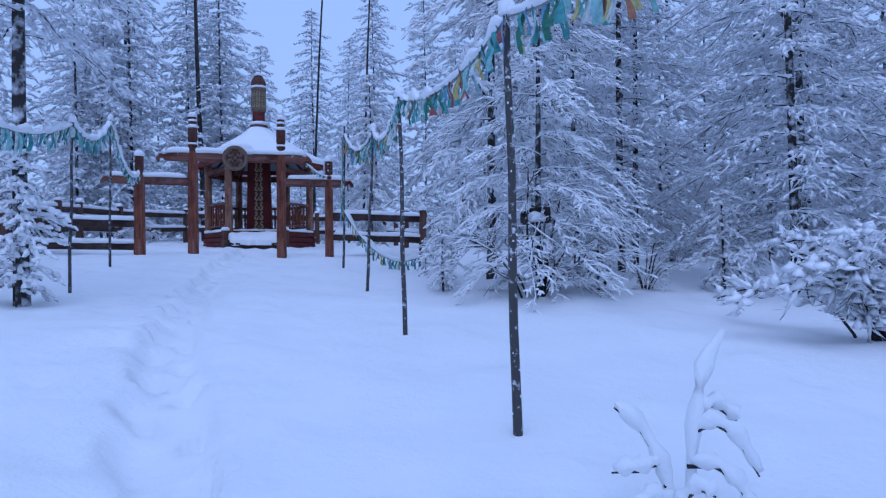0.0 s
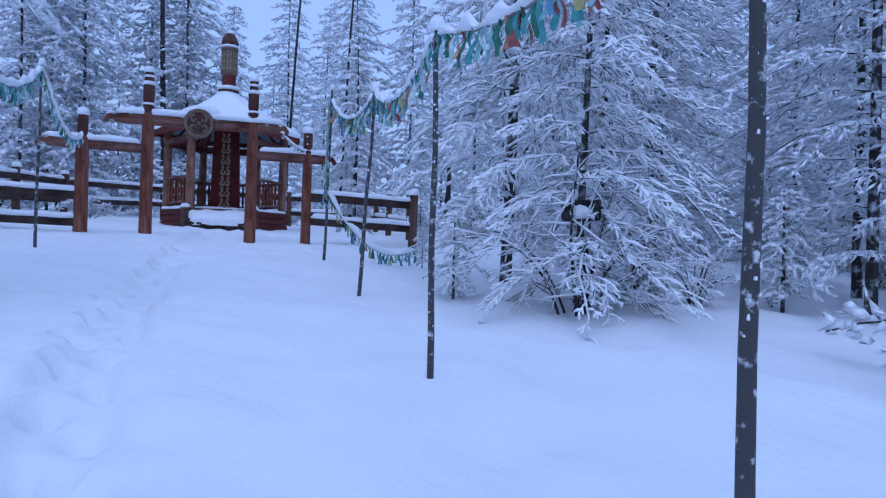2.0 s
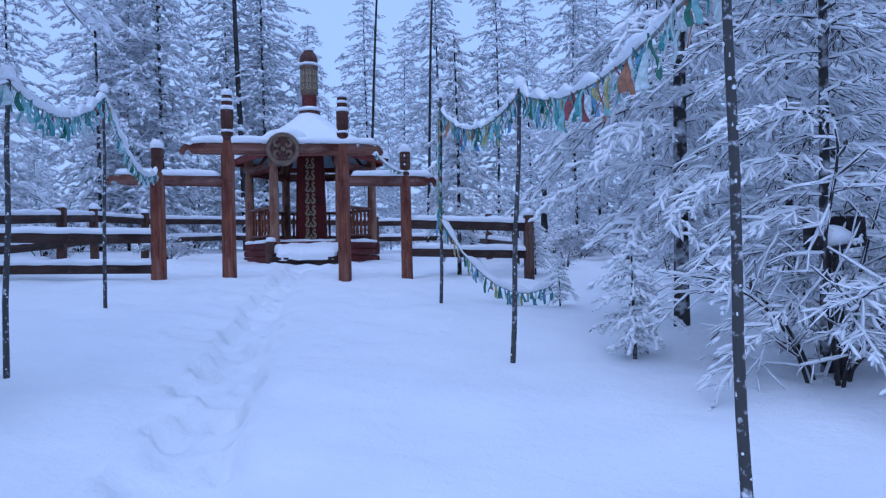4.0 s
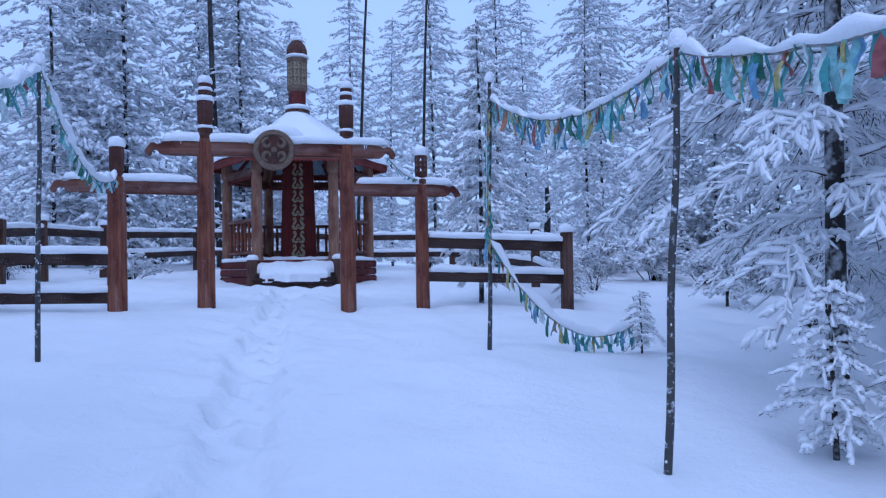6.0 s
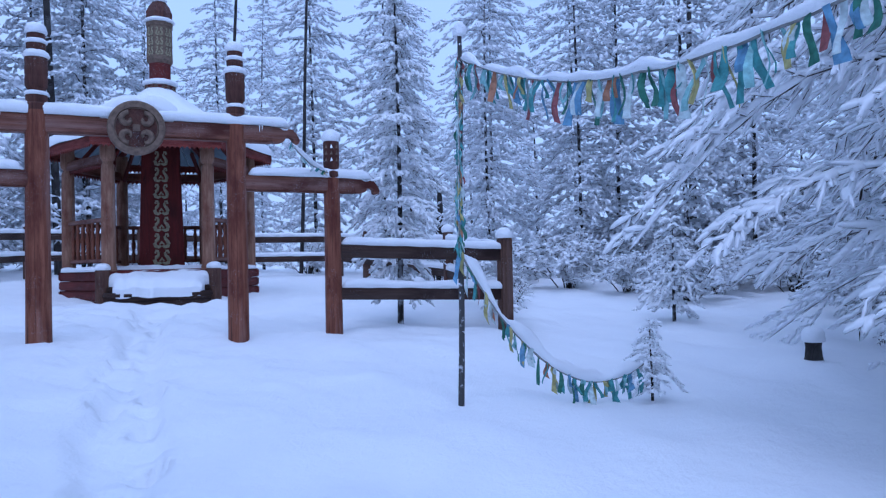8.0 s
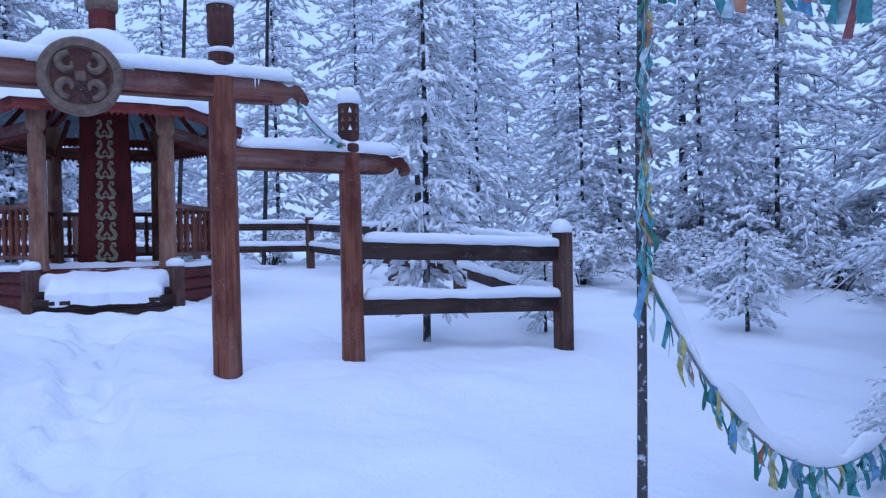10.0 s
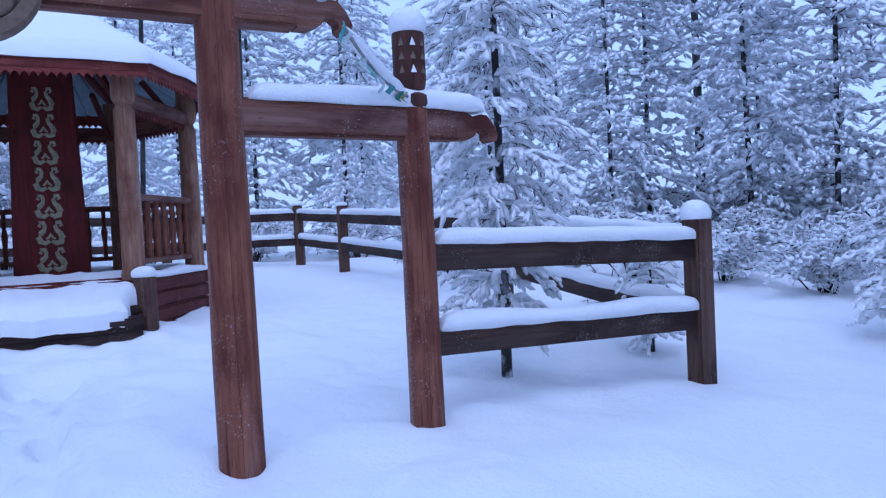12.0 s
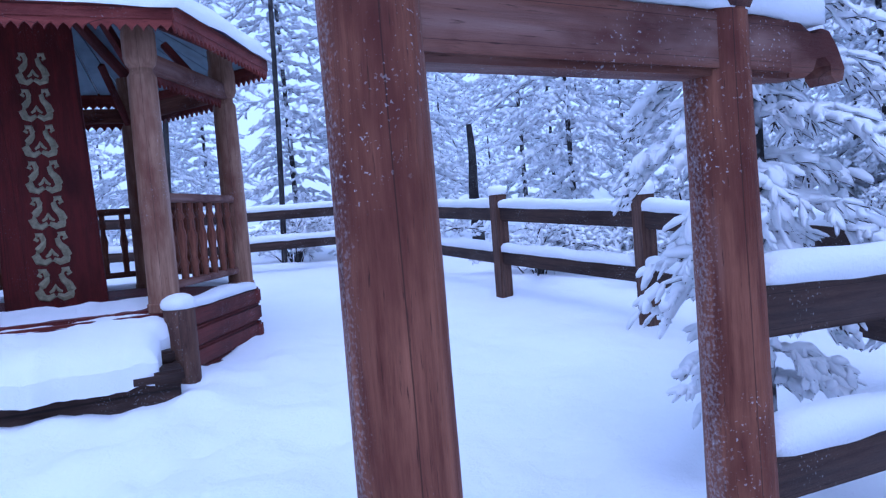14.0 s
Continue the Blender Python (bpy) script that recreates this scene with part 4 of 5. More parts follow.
def make_tree(name, label, seed, height, reach, branches, twigs, twig_len, twig_r, first=0.12, droop=0.35, rise=0.1, trunk_r=0.11, mat=None, rich=True, profile="cone", sub=True, bend=0.02, category="tree", pillow=0.0):
    """Trunk with limbs, and a crown of many snow-covered twigs on drooping branches."""
    rs = np.random.RandomState(seed)
    tr = thing(name, Matrix(), label, category)
    n = 12
    ph = rs.uniform(0, 6)
    axis = np.array([[bend * height * math.sin(2.2 * i / n + ph) * i / n, bend * height * math.cos(1.7 * i / n + ph) * i / n, -0.4 + (height + 0.4) * i / n] for i in range(n + 1)])
    v, f = tube(axis.tolist(), [trunk_r * (1.12 if i == 0 else 1) * (1 - 0.9 * (i / n) ** 1.1) + 0.006 for i in range(n + 1)], 9 if rich else 6)
    smooth(part("trunk", (v, f), FROSTBARK, tr, "dark frosted trunk"), 1)
    A, B, R = [], [], []
    for b in range(branches):
        q = first + (1 - first) * ((b + rs.uniform(0, 1)) / branches)
        q = min(q, 0.985)
        c = np.array([np.interp(q * height, axis[:, 2], axis[:, k]) for k in range(3)])
        if profile == "cone":
            env = (1 - q) ** 0.75 * min(1, 0.55 + (q - first) / 0.22)
        elif profile == "fir":
            env = (1 - q) ** 0.7 * min(1, 0.14 + (q - first) / 0.5)
        elif profile == "column":
            env = 0.55 * min(1, (1 - q) / 0.35) * min(1, 0.5 + (q - first) / 0.2) + 0.06
        else:
            env = math.sin(math.pi * min(1, max(0.06, 0.15 + q * 0.85))) ** 0.7
        L = reach * env * rs.uniform(0.6, 1.15) + 0.10
        az = b * 2.39996 + rs.uniform(-0.5, 0.5)
        dirv = np.array([math.cos(az), math.sin(az), 0])
        perp = np.array([-math.sin(az), math.cos(az), 0])
        up0, dr = rise * rs.uniform(0.4, 1.6) + 0.35 * max(0, q - 0.75), droop * rs.uniform(0.6, 1.3) * (1.15 - 0.6 * q)
        cur = rs.uniform(-0.2, 0.2)
        ss = np.linspace(0, 1, 6)
        P = c + np.outer(ss * L, dirv) + np.outer(cur * L * ss ** 2, perp)
        P[:, 2] += L * (up0 * ss - dr * ss ** 2)
        A.append(P[:-1]), B.append(P[1:] + (P[1:] - P[:-1]) * 0.12)
        R.append((0.010 + 0.011 * L) * (1 - 0.75 * ss[:-1]) + twig_r * 0.25)
        if pillow:
            up = np.array([0, 0, pillow * 0.6])
            A.append(P[1:-1] + up), B.append(P[2:] + (P[2:] - P[1:-1]) * 0.25 + up * 0.7), R.append(pillow * rs.uniform(0.7, 1.3, 4) * (1.1 - 0.6 * ss[1:-1]))
        m = max(3, int(twigs * L / reach * rs.uniform(0.8, 1.2)))
        s = rs.uniform(0.04, 1.0, m) ** (0.5 if rich else 0.75)
        s[0] = 1.0
        base = np.stack([np.interp(s, ss, P[:, k]) for k in range(3)], 1)
        sgn = rs.choice([-1, 1], m)
        spread = rs.uniform(0.3, 1.1, m)
        tl = twig_len * rs.uniform(0.5, 1.4, m) * (1.1 - 0.55 * s)
        dv = dirv[None] * rs.uniform(0.3, 1.0, m)[:, None] + perp[None] * (sgn * spread)[:, None]
        dv[:, 2] += rs.uniform(-0.55, 0.22, m) - droop * 0.4 * s
        dv /= np.linalg.norm(dv, axis=1, keepdims=True)
        end = base + dv * tl[:, None]
        A.append(base), B.append(end), R.append(twig_r * rs.uniform(0.6, 1.3, m))
        if sub:
            for w in range(3 if rich else 2):
                k = rs.uniform(0.25, 0.9, m)
                sb = base + (end - base) * k[:, None]
                sd = dv + rs.uniform(-0.9, 0.9, (m, 3))
                sd[:, 2] -= 0.35
                sd /= np.linalg.norm(sd, axis=1, keepdims=True)
                A.append(sb), B.append(sb + sd * (tl * rs.uniform(0.3, 0.6, m))[:, None]), R.append(twig_r * rs.uniform(0.45, 0.9, m))
    V, F = spindles(np.concatenate(A), np.concatenate(B), np.concatenate(R), rich)
    tri_mesh("crown", V, F, mat or LARCH, tr)
    return tr


def make_shrub(name, label, seed, stems, height, spread, twigs, twig_len, twig_r, mat=None, rich=True, arch=0.3, category="shrub", clumps=0, clump_r=0.05, load=0.0):
    """A clump of thin bent stems with many frosted side twigs."""
    rs = np.random.RandomState(seed)
    sh = thing(name, Matrix(), label, category)
    A, B, R = [], [], []
    white = []
    for k in range(stems):
        az, out = rs.uniform(0, 6.28), spread * math.sqrt(rs.uniform(0.02, 1))
        H = height * rs.uniform(0.45, 1.0) * (1 - 0.35 * out / spread)
        d = np.array([math.cos(az), math.sin(az), 0])
        n = 9
        s = np.linspace(0, 1, n)
        root = d * rs.uniform(0, 0.25) * spread * 0.6
        P = root + np.outer(out * s ** 1.4, d) + np.outer(np.sin(s * 7 + k) * 0.02 * H, [d[1], -d[0], 0])
        P[:, 2] += H * (s * (1 + arch) - arch * s ** 2.2 * (1 + 1.2 * out / spread)) - 0.15 * (1 - s)
        rr = (0.008 + 0.009 * H / 2) * (1 - 0.8 * s) + 0.004
        if k < 40:
            v, f = tube(P.tolist(), rr.tolist(), 5)
            part("stem", (v, f), BARK, sh)
        A.append(P[2:-1]), B.append(P[3:] + (P[3:] - P[2:-1]) * 0.15), R.append(rr[2:-1] * 0.8 + twig_r * 0.35)
        A[-1] = A[-1] + np.array([0, 0, 0.012])
        B[-1] = B[-1] + np.array([0, 0, 0.012])
        m = twigs
        t = rs.uniform(0.2, 1, m)
        base = np.stack([np.interp(t, s, P[:, j]) for j in range(3)], 1)
        dv = rs.normal(0, 1, (m, 3)) * np.array([1, 1, 0.55]) + d * 0.7
        dv[:, 2] += 0.1
        dv /= np.linalg.norm(dv, axis=1, keepdims=True)
        tl = twig_len * rs.uniform(0.4, 1.5, m) * (1.2 - 0.6 * t)
        end = base + dv * tl[:, None]
        A.append(base), B.append(end), R.append(twig_r * rs.uniform(0.6, 1.3, m))
        if load:
            up = np.array([0, 0, load * 0.5])
            white.append((P[2:-1] + up, P[3:] + (P[3:] - P[2:-1]) * 0.3 + up, load * rs.uniform(0.7, 1.4, n - 3)))
            white.append((base + up, end + up, load * rs.uniform(0.5, 1.1, m)))
        if clumps:
            t2 = rs.uniform(0.25, 1, clumps)
            cb = np.stack([np.interp(t2, s, P[:, j]) for j in range(3)], 1) + rs.normal(0, 0.09, (clumps, 3))
            cd = rs.normal(0, 1, (clumps, 3)) * np.array([1, 1, 0.35])
            cd /= np.linalg.norm(cd, axis=1, keepdims=True)
            A.append(cb), B.append(cb + cd * rs.uniform(0.10, 0.24, clumps)[:, None]), R.append(clump_r * rs.uniform(0.5, 1.2, clumps))
        for w in range(3):
            q = rs.uniform(0.3, 1, m)
            sb = base + (end - base) * q[:, None]
            sd = dv + rs.uniform(-0.8, 0.8, (m, 3))
            sd /= np.linalg.norm(sd, axis=1, keepdims=True)
            A.append(sb), B.append(sb + sd * (tl * rs.uniform(0.3, 0.65, m))[:, None]), R.append(twig_r * rs.uniform(0.5, 0.9, m))
    V, F = spindles(np.concatenate(A), np.concatenate(B), np.concatenate(R), rich)
    tagged(tri_mesh("snowy_crown", V, F, mat or SHRUB, sh), kind="stuff")
    if load:
        V, F = spindles(*(np.concatenate([g[k] for g in white]) for k in range(3)), rich)
        tagged(tri_mesh("snow_load", V, F, TWIGSNOW, sh), "white snow lying along the stems", kind="stuff")
    return sh


def plant(src, x, y, turn=0.0, size=1.0, lean=0.0, used=set()):
    """Moves src to its first place, then copies it to the others."""
    m = pose(x, y, ground_z(x, y), lean, 0, turn) @ Matrix.Diagonal((size, size, size, 1))
    if src.name not in used:
        used.add(src.name)
        src.matrix_world = m
        return src
    c = copy_thing(src, pose(0, 0, 0))
    c.matrix_basis = m
    return c


def make_bough_tree(name, label, seed, height, reach, branches, twigs, twig_len, snow_r, first=0.1, rise=0.3, droop=0.6, hang=0.5, trunk_r=0.08, profile="cone", fingers=3, rich=True, bend=0.015, category="tree", snow=None):
    """A tree of arching boughs; each carries side twigs that split into fingers, all with snow lying along them."""
    rs = np.random.RandomState(seed)
    tr = thing(name, Matrix(), label, category)
    n, ph = 12, rs.uniform(0, 6)
    axis = np.array([[bend * height * math.sin(2.2 * i / n + ph) * i / n, bend * height * math.cos(1.7 * i / n + ph) * i / n, -0.4 + (height + 0.4) * i / n] for i in range(n + 1)])
    smooth(part("trunk", tube(axis.tolist(), [trunk_r * (1.15 if i == 0 else 1) * (1 - 0.9 * (i / n) ** 1.1) + 0.006 for i in range(n + 1)], 9 if rich else 6), FROSTBARK, tr, "dark frosted trunk"), 1)
    dark, white = [], []
    for b in range(branches):
        q = min(0.985, first + (1 - first) * ((b + rs.uniform(0, 1)) / branches))
        c = np.array([np.interp(q * height, axis[:, 2], axis[:, k]) for k in range(3)])
        if profile == "column":
            env = 0.55 * min(1, (1 - q) / 0.35) * min(1, 0.5 + (q - first) / 0.2) + 0.06
        elif profile == "fir":
            env = (1 - q) ** 0.75 * min(1, 0.32 + (q - first) / 0.36)
        else:
            env = (1 - q) ** 0.65 * min(1, 0.6 + (q - first) / 0.22)
        L = reach * env * rs.uniform(0.55, 1.15) + 0.08
        az = b * 2.39996 + rs.uniform(-0.5, 0.5)
        d, p = np.array([math.cos(az), math.sin(az), 0]), np.array([-math.sin(az), math.cos(az), 0])
        ss = np.linspace(0, 1, 8)
        P = c + np.outer(ss * L, d) + np.outer(rs.uniform(-0.22, 0.22) * L * ss ** 2 + 0.05 * L * np.sin(ss * 8 + b), p)
        P[:, 2] += L * (rise * rs.uniform(0.6, 1.4) * ss - droop * rs.uniform(0.7, 1.25) * (1.1 - 0.4 * q) * ss ** 2) + 0.25 * L * ss * max(0, q - 0.7)
        limb = (0.006 + 0.010 * L) * (1 - 0.7 * ss[:-1])
        dark.append((P[:-1], P[1:] + (P[1:] - P[:-1]) * 0.12, limb))
        lift = np.array([0, 0, 1.0])
        white.append((P[:-1] + lift * 0.6 * snow_r, P[1:] + (P[1:] - P[:-1]) * 0.3 + lift * 0.6 * snow_r, snow_r * rs.uniform(0.8, 1.5, 7) * (1.15 - 0.4 * ss[:-1])))
        m = max(3, int(twigs * (0.35 + 0.65 * L / reach)))
        s = np.linspace(0.05, 1.0, m) + rs.uniform(-0.02, 0.02, m)
        s = np.clip(s, 0, 1)
        base = np.stack([np.interp(s, ss, P[:, k]) for k in range(3)], 1)
        sg = np.where(np.arange(m) % 2, 1, -1)
        ang = rs.uniform(0.45, 1.15, m) * (1.15 - 0.6 * s)
        tl = twig_len * rs.uniform(0.55, 1.3, m) * np.minimum(1, 0.35 + 1.3 * (1 - s) + 0.25) * min(1, 0.4 + L / reach)
        dv = d[None] * np.cos(ang)[:, None] + p[None] * (sg * np.sin(ang))[:, None]
        dv[:, 2] += rs.uniform(-0.25, 0.15, m)
        dv2 = dv.copy()
        dv2[:, 2] -= hang * rs.uniform(0.5, 1.4, m)
        dv2 /= np.linalg.norm(dv2, axis=1, keepdims=True)
        mid = base + dv * (0.5 * tl)[:, None]
        end = mid + dv2 * (0.5 * tl)[:, None]
        segs = [(base, mid), (mid, end)]
        for w in range(fingers):
            k = rs.uniform(0.15, 0.95, m)
            fb = np.where((k < 0.5)[:, None], base + (mid - base) * (2 * k)[:, None], mid + (end - mid) * (2 * k - 1)[:, None])
            fd = dv + p[None] * (sg * rs.choice([-1, 1], m) * rs.uniform(0.3, 0.9, m))[:, None] + rs.uniform(-0.25, 0.25, (m, 3))
            fd[:, 2] -= hang * rs.uniform(0.4, 1.5, m)
            fd /= np.linalg.norm(fd, axis=1, keepdims=True)
            segs.append((fb, fb + fd * (tl * rs.uniform(0.18, 0.46, m))[:, None]))
        for j, (u, v) in enumerate(segs):
            core = 0.0055 if j < 2 else 0.004
            if rich:
                dark.append((u, v, np.full(m, core + 0.08 * snow_r)))
            keep = rs.uniform(0, 1, m) > 0.08
            r = snow_r * rs.uniform(0.45, 1.5, m) * (1 if j < 2 else 0.85)
            up = np.stack([0 * r, 0 * r, 0.55 * r], 1)
            white.append(((u + (v - u) * 0.04 + up)[keep], (v + (v - u) * 0.06 + up)[keep], r[keep]))
    for kind, text, group, mat, fat in (("branchwork", "dark thin twigs", dark, TWIGBARK, False), ("crown", "white snow lying along the twigs", white, snow or TWIGSNOW, rich)):
        V, F = spindles(*(np.concatenate([g[k] for g in group]) for k in range(3)), fat)
        tagged(tri_mesh(kind, V, F, mat, tr), text, kind="stuff")
    return tr


SPARSE = "tall larch, frosted branches and dark trunk"
near_larch = [make_bough_tree("larch", SPARSE, s, 12.5, 2.6, 92, 24, 0.62, 0.026, 0.07, 0.20, 0.55, 0.6, 0.085, fingers=4, rich=False, snow=LARCH) for s in (11, 12)]
slim_larch = make_bough_tree("larch", SPARSE, 13, 12, 2.2, 84, 22, 0.58, 0.030, 0.27, 0.18, 0.60, 0.7, 0.095, fingers=4, rich=False, snow=LARCH)
mid_larch = [make_bough_tree("larch", "tall snow-covered larch in the forest", s, h, w, 106, 12, 0.68, 0.060, 0.04, 0.22, 0.60, 0.6, 0.060, p, 3, False, snow=LARCH) for s, h, w, p in ((21, 13, 2.5, "cone"), (22, 12, 2.6, "column"), (23, 14.5, 2.6, "cone"))]
far_larch = [make_tree("larch", "snow-covered larch far back in the forest", s, h, w, 60, 18, 0.90, 0.100, 0.02, 0.50, 0.15, 0.08, FAR, False, p, False, pillow=0.15) for s, h, w, p in ((31, 12, 3.0, "cone"), (32, 10.5, 2.7, "column"), (33, 13, 3.2, "cone"))]
spruce_g = make_bough_tree("young_spruce", "young spruce laden with thick snow beside the fence", 41, 4.8, 0.84, 54, 22, 0.28, 0.026, 0.09, 0.45, 1.0, 0.9, 0.04, "fir", 6)
plant(spruce_g, -1.84, 19.25, 20)
drooping = make_bough_tree("larch", "larch with heavy drooping snow-laden branches over the garland", 42, 9.5, 2.6, 66, 29, 0.48, 0.027, 0.11, 0.30, 0.72, 0.9, 0.085, fingers=6)
plant(drooping, 0.85, 13.0, 60)
sweep = make_bough_tree("larch", "low larch clump with frosted branches sweeping to the snow", 47, 7.0, 1.6, 76, 26, 0.36, 0.015, 0.03, 0.34, 0.75, 0.6, 0.045, fingers=5)
plant(sweep, 1.35, 10.6, 0)
clump = make_shrub("willow_clump", "dense clump of thin frosted stems with snowy twigs", 43, 10, 3.4, 1.1, 18, 0.40, 0.014, SHRUB, load=0.016)
plant(clump, 1.3, 10.4, 0)
plant(slim_larch, -5.03, 8.85, 10, 1.0)
for x, y, a, s in ((5.9, 12.3, 200, 1.0), (4.6, 17.5, 20, 0.9), (7.4, 15.0, 120, 1.0)):
    plant(near_larch[0], x, y, a, s)
for x, y, a, s in ((3.78, 15.5, 80, 0.95), (9.0, 12.5, 300, 1.0), (2.6, 14.2, 140, 0.7)):
    plant(near_larch[1], x, y, a, s)
small = make_bough_tree("young_spruce", "small snow-covered spruce standing in the open", 44, 1.3, 0.50, 32, 8, 0.17, 0.025, 0.10, 0.55, 0.95, 0.7, 0.022, "fir", 2)
for x, y, a, s in ((2.35, 19.4, 0, 1.2), (5.88, 19.9, 70, 0.8), (-0.33, 14.66, 140, 0.50), (-5.0, 8.72, 50, 1.4), (0.0, 11.38, 70, 0.85), (-0.30, 19.6, 200, 0.85), (-11.0, 18.0, 20, 0.9), (4.85, 12.7, 100, 1.35), (5.9, 14.6, 33, 1.25), (2.32, 11.0, 60, 1.0), (7.5, 24.0, 33, 1.4)):
    plant(small, x, y, a, s)
bush = make_shrub("snowy_shrub", "low shrub bowed under clumps of snow", 45, 18, 1.9, 1.35, 15, 0.30, 0.018, HEAVY, False, 0.55, clumps=16, clump_r=0.055, load=0.048)
for x, y, a, s in ((4.6, 7.7, 0, 1.2), (2.5, 24.5, 50, 1.0), (5.2, 25.5, 90, 0.9), (-9.3, 22.8, 10, 0.6), (0.8, 27.5, 140, 0.8), (7.5, 21.8, 200, 1.1), (-13.5, 20, 80, 1.1), (4.0, 22.0, 0, 0.8), (9.4, 17.5, 0, 1.0), (8.0, 26.5, 0, 1.2), (1.5, 26.2, 30, 0.9), (3.2, 27.2, 75, 1.1), (6.5, 27.6, 10, 1.2), (4.6, 29.0, 160, 1.2), (9.4, 23.8, 60, 1.1), (10.8, 27.0, 20, 1.3), (-12.0, 31.0, 0, 1.2), (-8.3, 31.4, 90, 1.1), (-5.6, 32.0, 40, 1.2), (-3.2, 31.6, 150, 1.0), (-0.9, 31.0, 200, 1.1), (-14.0, 27.0, 0, 1.2), (-13.0, 23.5, 100, 1.0), (6.4, 20.3, 0, 0.8), (8.6, 13.6, 70, 1.1), (-12.2, 15.5, 30, 1.0), (3.3, 23.2, 20, 0.75), (5.0, 23.0, 110, 0.8), (6.0, 24.2, 70, 0.9), (1.2, 24.6, 10, 0.8), (6.9, 22.9, 160, 0.9), (-0.2, 26.0, 120, 0.8)):
    plant(bush, x, y, a, s)
thin = make_shrub("thin_shrub", "few thin frosted stems standing in snow", 46, 9, 1.5, 0.5, 14, 0.25, 0.010, SHRUB)
for x, y, a, s in ((2.45, 11.5, 0, 1.1), (3.4, 12.4, 120, 1.0), (-11.6, 22.0, 0, 1.0), (0.6, 22.0, 40, 0.7)):
    plant(thin, x, y, a, s)

rs = np.random.RandomState(77)
KEYED = [(-9.5, 32.2, 2, 1.05), (-12.0, 28.6, 0, 1.1), (-11.4, 33.5, 1, 1.1), (-13.6, 27.5, 2, 0.95), (-14.2, 31.8, 0, 1.1), (-17.5, 36, 2, 1.1), (-8.2, 33.2, 1, 0.75), (-15.4, 34, 0, 1.0), (-10.2, 34, 2, 1.0), (-6.3, 37, 0, 0.92), (-5.0, 40, 1, 0.95), (-2.9, 33.5, 1, 1.0), (-0.7, 33, 0, 0.95), (1.0, 39, 0, 0.95), (-13.4, 29, 1, 0.8), (-19, 31, 2, 1.0), (-16.5, 25, 0, 0.95),
         (1.75, 28.6, 1, 0.85), (4.0, 27.6, 2, 0.8), (5.4, 28.4, 0, 0.95), (6.2, 26.0, 1, 0.95), (7.5, 25.2, 2, 0.95), (10.5, 24.5, 0, 0.95), (9.2, 20.5, 0, 0.95), (12.5, 17.5, 1, 1.0), (13.5, 22, 2, 1.0), (11.0, 14.8, 0, 0.9),
         (-15, 17, 2, 0.9), (-11.0, 11.5, 0, 0.9), (-13.5, 13.0, 1, 1.0), (-9.0, 8.0, 2, 0.85), (-17.5, 20.5, 0, 1.0), (7.0, 36, 2, 1.0), (11.5, 32, 0, 1.0), (15, 28, 1, 1.0), (3.6, 35.5, 0, 1.0), (9.8, 9.0, 0, 0.9)]
for x, y, k, s in KEYED:
    plant(mid_larch[k], x, y, rs.uniform(0, 360), s)
for x, y, k, s in ((-7, -9, 0, 1.0), (0.5, -12, 1, 1.0), (6.5, -7, 2, 0.9), (-12, -3, 1, 1.0)):
    plant(far_larch[k], x, y, 0.0, s)
count = 0
while count < 78:
    x, y = rs.uniform(-52, 52), rs.uniform(-8, 74)
    if y < 36 and (abs(x + 4) < 13 + max(0, (y - 10) * 0.2)):
        continue
    if abs(x) < 10 and y < 3:
        continue
    # lower, farther woods behind the yard
    if -0.52 < x / max(y, 1) < 0.05 and y < 47:
        continue
    plant(far_larch[rs.randint(3)], x, y, rs.uniform(0, 360), rs.uniform(0.7, 1.05))
    count += 1


# ---- bare dead trunks ----
def make_snag(x, y, h, r, lx=0.0, ly=0.0):
    g = ground_z(x, y)
    pts = [(lx * h * i / 10 + 0.02 * math.sin(i), ly * h * i / 10, -0.4 + (h + 0.4) * i / 10) for i in range(11)]
    ob = smooth(part("bare_trunk", tube(pts, [r * (1 - 0.6 * i / 10) for i in range(11)], 8), BARK), 1)
    ob.matrix_world = pose(x, y, g)
    return tagged(ob, "bare dark leaning dead tree trunk", "trunk", "bare trunks")


for args in ((-9.85, 30.6, 16, 0.12, -0.03, 0), (-5.6, 31.6, 17, 0.06, 0.055, 0), (-3.4, 31.6, 16, 0.06, 0.04, 0), (-14.5, 34.0, 14, 0.2, 0, 0), (1.0, 32.2, 2.7, 0.17, 0.0, 0), (10.2, 33.0, 12, 0.15, 0.01, 0)):
    make_snag(*args)


def make_stump():
    st = thing("tree_stump", pose(2.03, 15.85, ground_z(2.03, 15.85)), "dark charred tree stump capped with snow", "stump")
    bm = bmesh.new()
    lathe(bm, [(0.125, -0.3), (0.115, 0.0), (0.085, 0.10), (0.078, 0.20), (0.088, 0.28), (0.06, 0.32)], 14, wob=0.12)
    smooth(part("wood", bm, BARK, st), 0.8)
    smooth(part("snow_cap", snow_dome(0.105, 0.15, 0.27, 2), SNOWCAP, st, "white snow"), 2)
    return st


stump = make_stump()
far_stump = copy_thing(stump, pose(8.9, 26.6, ground_z(8.9, 26.6)))
far_stump.scale = (1.7, 1.7, 1.7)
tagged(far_stump, "dark snow-capped tree stump on the far bank")


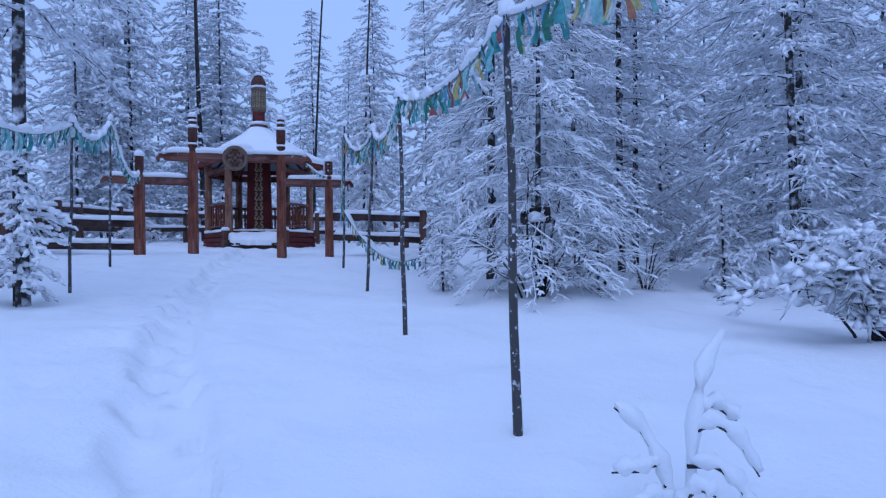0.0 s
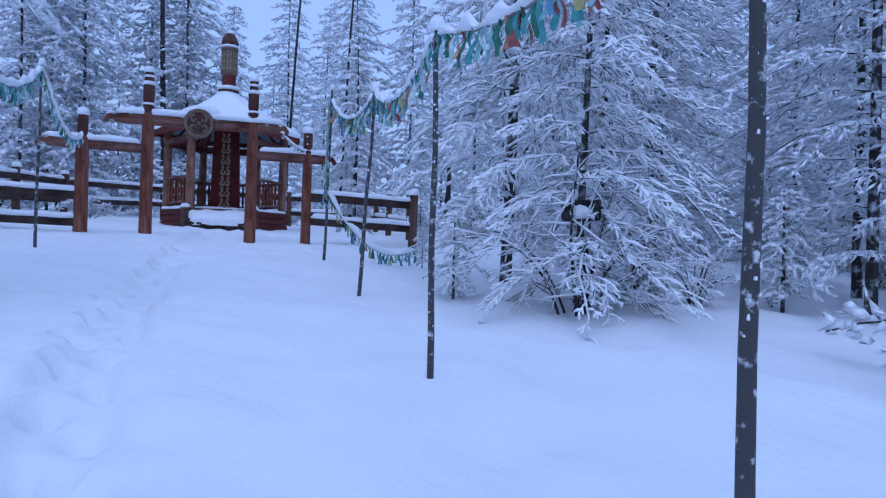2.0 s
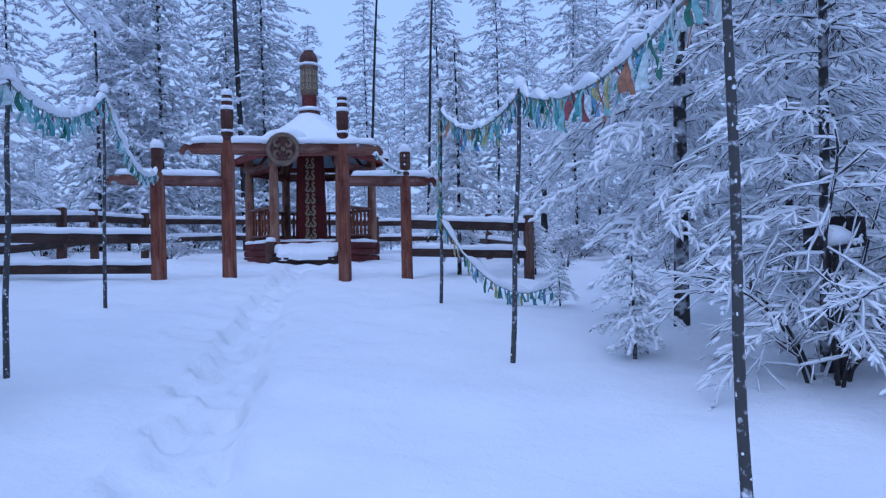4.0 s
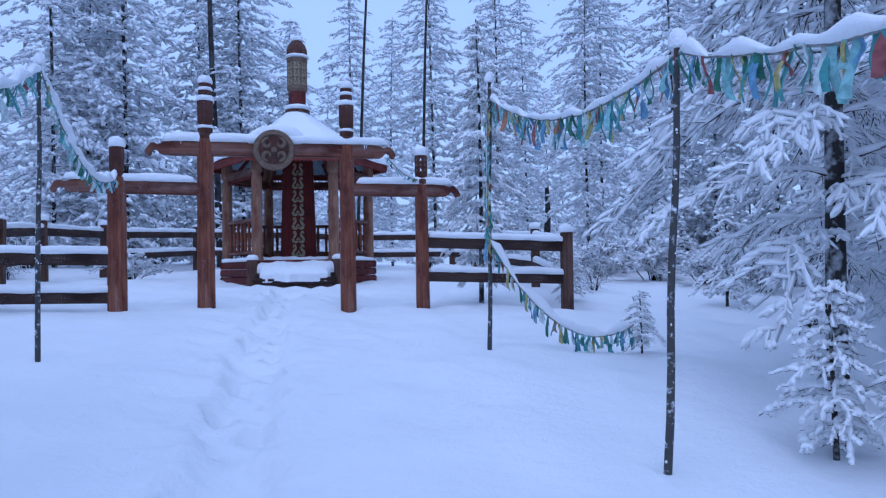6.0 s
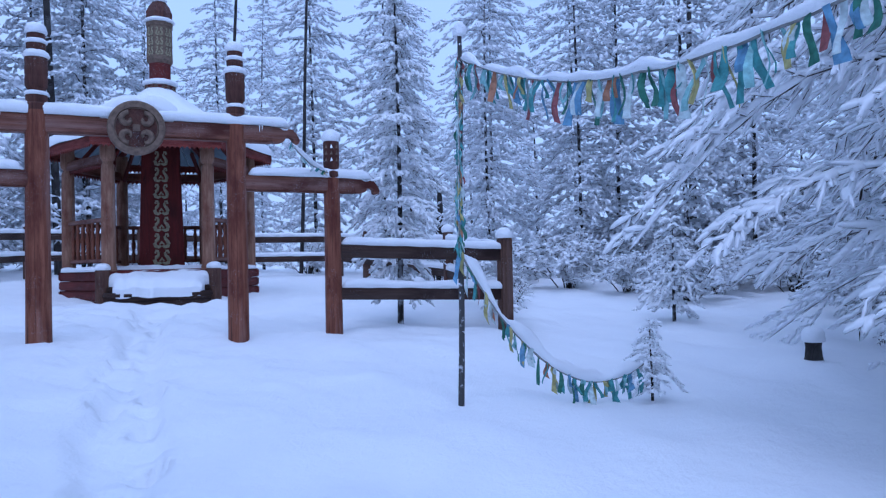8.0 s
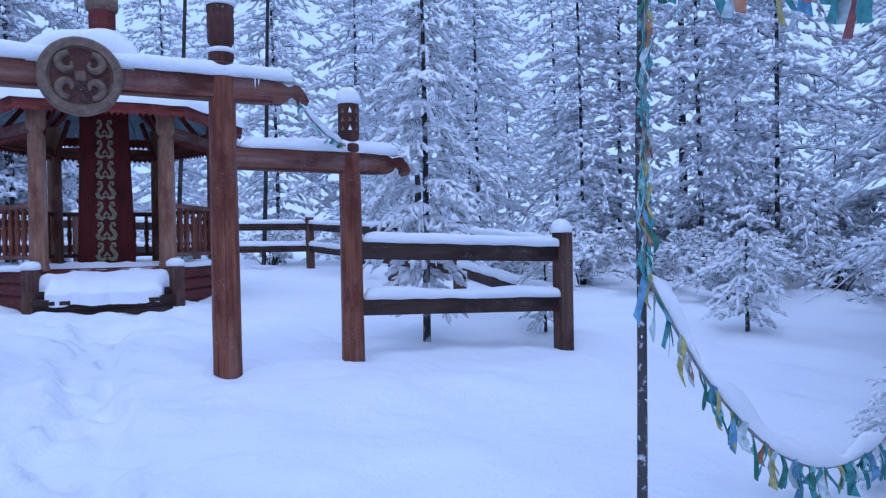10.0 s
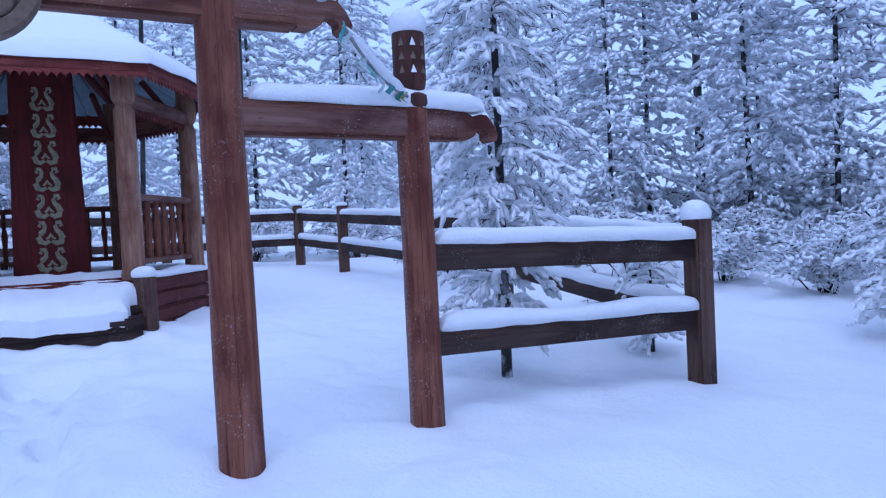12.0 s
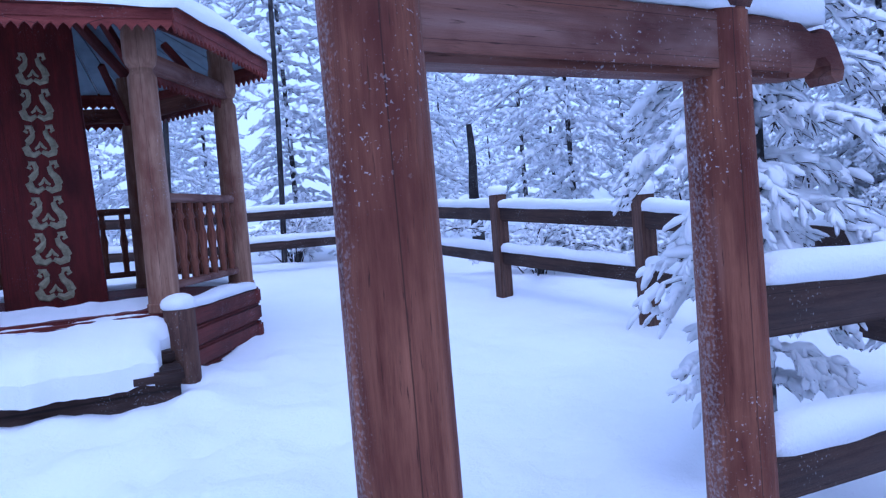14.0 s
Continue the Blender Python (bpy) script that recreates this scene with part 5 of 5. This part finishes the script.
# ---- snow-covered branch near the start of the path ----
def make_branch():
    x, y = 0.95, 3.3
    br = thing("fallen_branch", pose(x, y, ground_z(x, y)), "bent twigs thickly covered with snow", "branch")
    stems = [[(0.02, 0, -0.1), (0.0, 0, 0.10), (-0.04, 0, 0.25), (-0.12, 0.02, 0.40), (-0.23, 0.02, 0.49)], [(-0.04, 0, 0.25), (-0.14, -0.02, 0.22), (-0.25, 0, 0.21)], [(0.10, 0.05, -0.1), (0.12, 0.05, 0.34), (0.15, 0.05, 0.52), (0.20, 0.1, 0.66), (0.29, 0.12, 0.79)],
             [(0.11, 0.05, 0.36), (0.20, 0, 0.42), (0.30, 0, 0.36), (0.39, -0.02, 0.19)], [(0.10, 0.05, 0.22), (0.20, -0.03, 0.24), (0.29, -0.05, 0.16), (0.34, -0.05, 0.04)], [(0.14, 0.05, 0.46), (0.24, 0.1, 0.48), (0.35, 0.1, 0.40)], [(0.03, 0, 0.05), (0.10, -0.08, 0.16), (0.17, -0.1, 0.13)], [(0.0, 0, 0.08), (-0.10, -0.05, 0.12), (-0.17, -0.06, 0.04)]]
    for i, p in enumerate(stems):
        n = 10
        q = [Vector(p[int(k / n * (len(p) - 1))]).lerp(Vector(p[min(len(p) - 1, int(k / n * (len(p) - 1)) + 1)]), (k / n * (len(p) - 1)) % 1) for k in range(n)] + [Vector(p[-1])]
        part("twig", tube(q, [0.010 * (1.1 - 0.7 * k / n) for k in range(n + 1)], 6), BARK, br)
        part("snow", tube([v + Vector((0.008, 0.01, 0.022)) for v in q], [(0.034 + 0.012 * math.sin(k * 1.7 + i)) * (1 if 0 < k < n else 0.4) for k in range(n + 1)], 8), SNOWCAP, br, "white snow").data.shade_smooth()
    return br


make_branch()


# ---- a small box caught among the branches ----
def make_feeder():
    x, y, z = 1.30, 10.3, 1.96
    fd = thing("bird_feeder", pose(x, y, z, 4, -6, 15), "small dark wooden box with snow lodged among branches", "bird feeder")
    for name, w, d, h, dx, dy, dz in (("floor_board", 0.34, 0.24, 0.025, 0, 0, 0), ("side_board", 0.025, 0.24, 0.20, 0.17, 0, 0.11), ("side_board", 0.025, 0.24, 0.09, -0.17, 0, 0.055), ("back_board", 0.34, 0.025, 0.20, 0, 0.12, 0.11)):
        bm = bmesh.new()
        box(bm, w, d, h, pose(dx, dy, dz), 0.006)
        part(name, bm, BARK, fd)
    smooth(part("snow_cap", snow_ridge((-0.15, 0, 0.02), (0.13, 0, 0.02), 0.24, 0.17, 5), SNOWCAP, fd, "white snow"), 2)
    bm = bmesh.new()
    lathe(bm, [(0.035, -1.3), (0.03, -0.02)], 8)
    smooth(part("stake", bm, BARK, fd), 1)
    return fd


make_feeder()
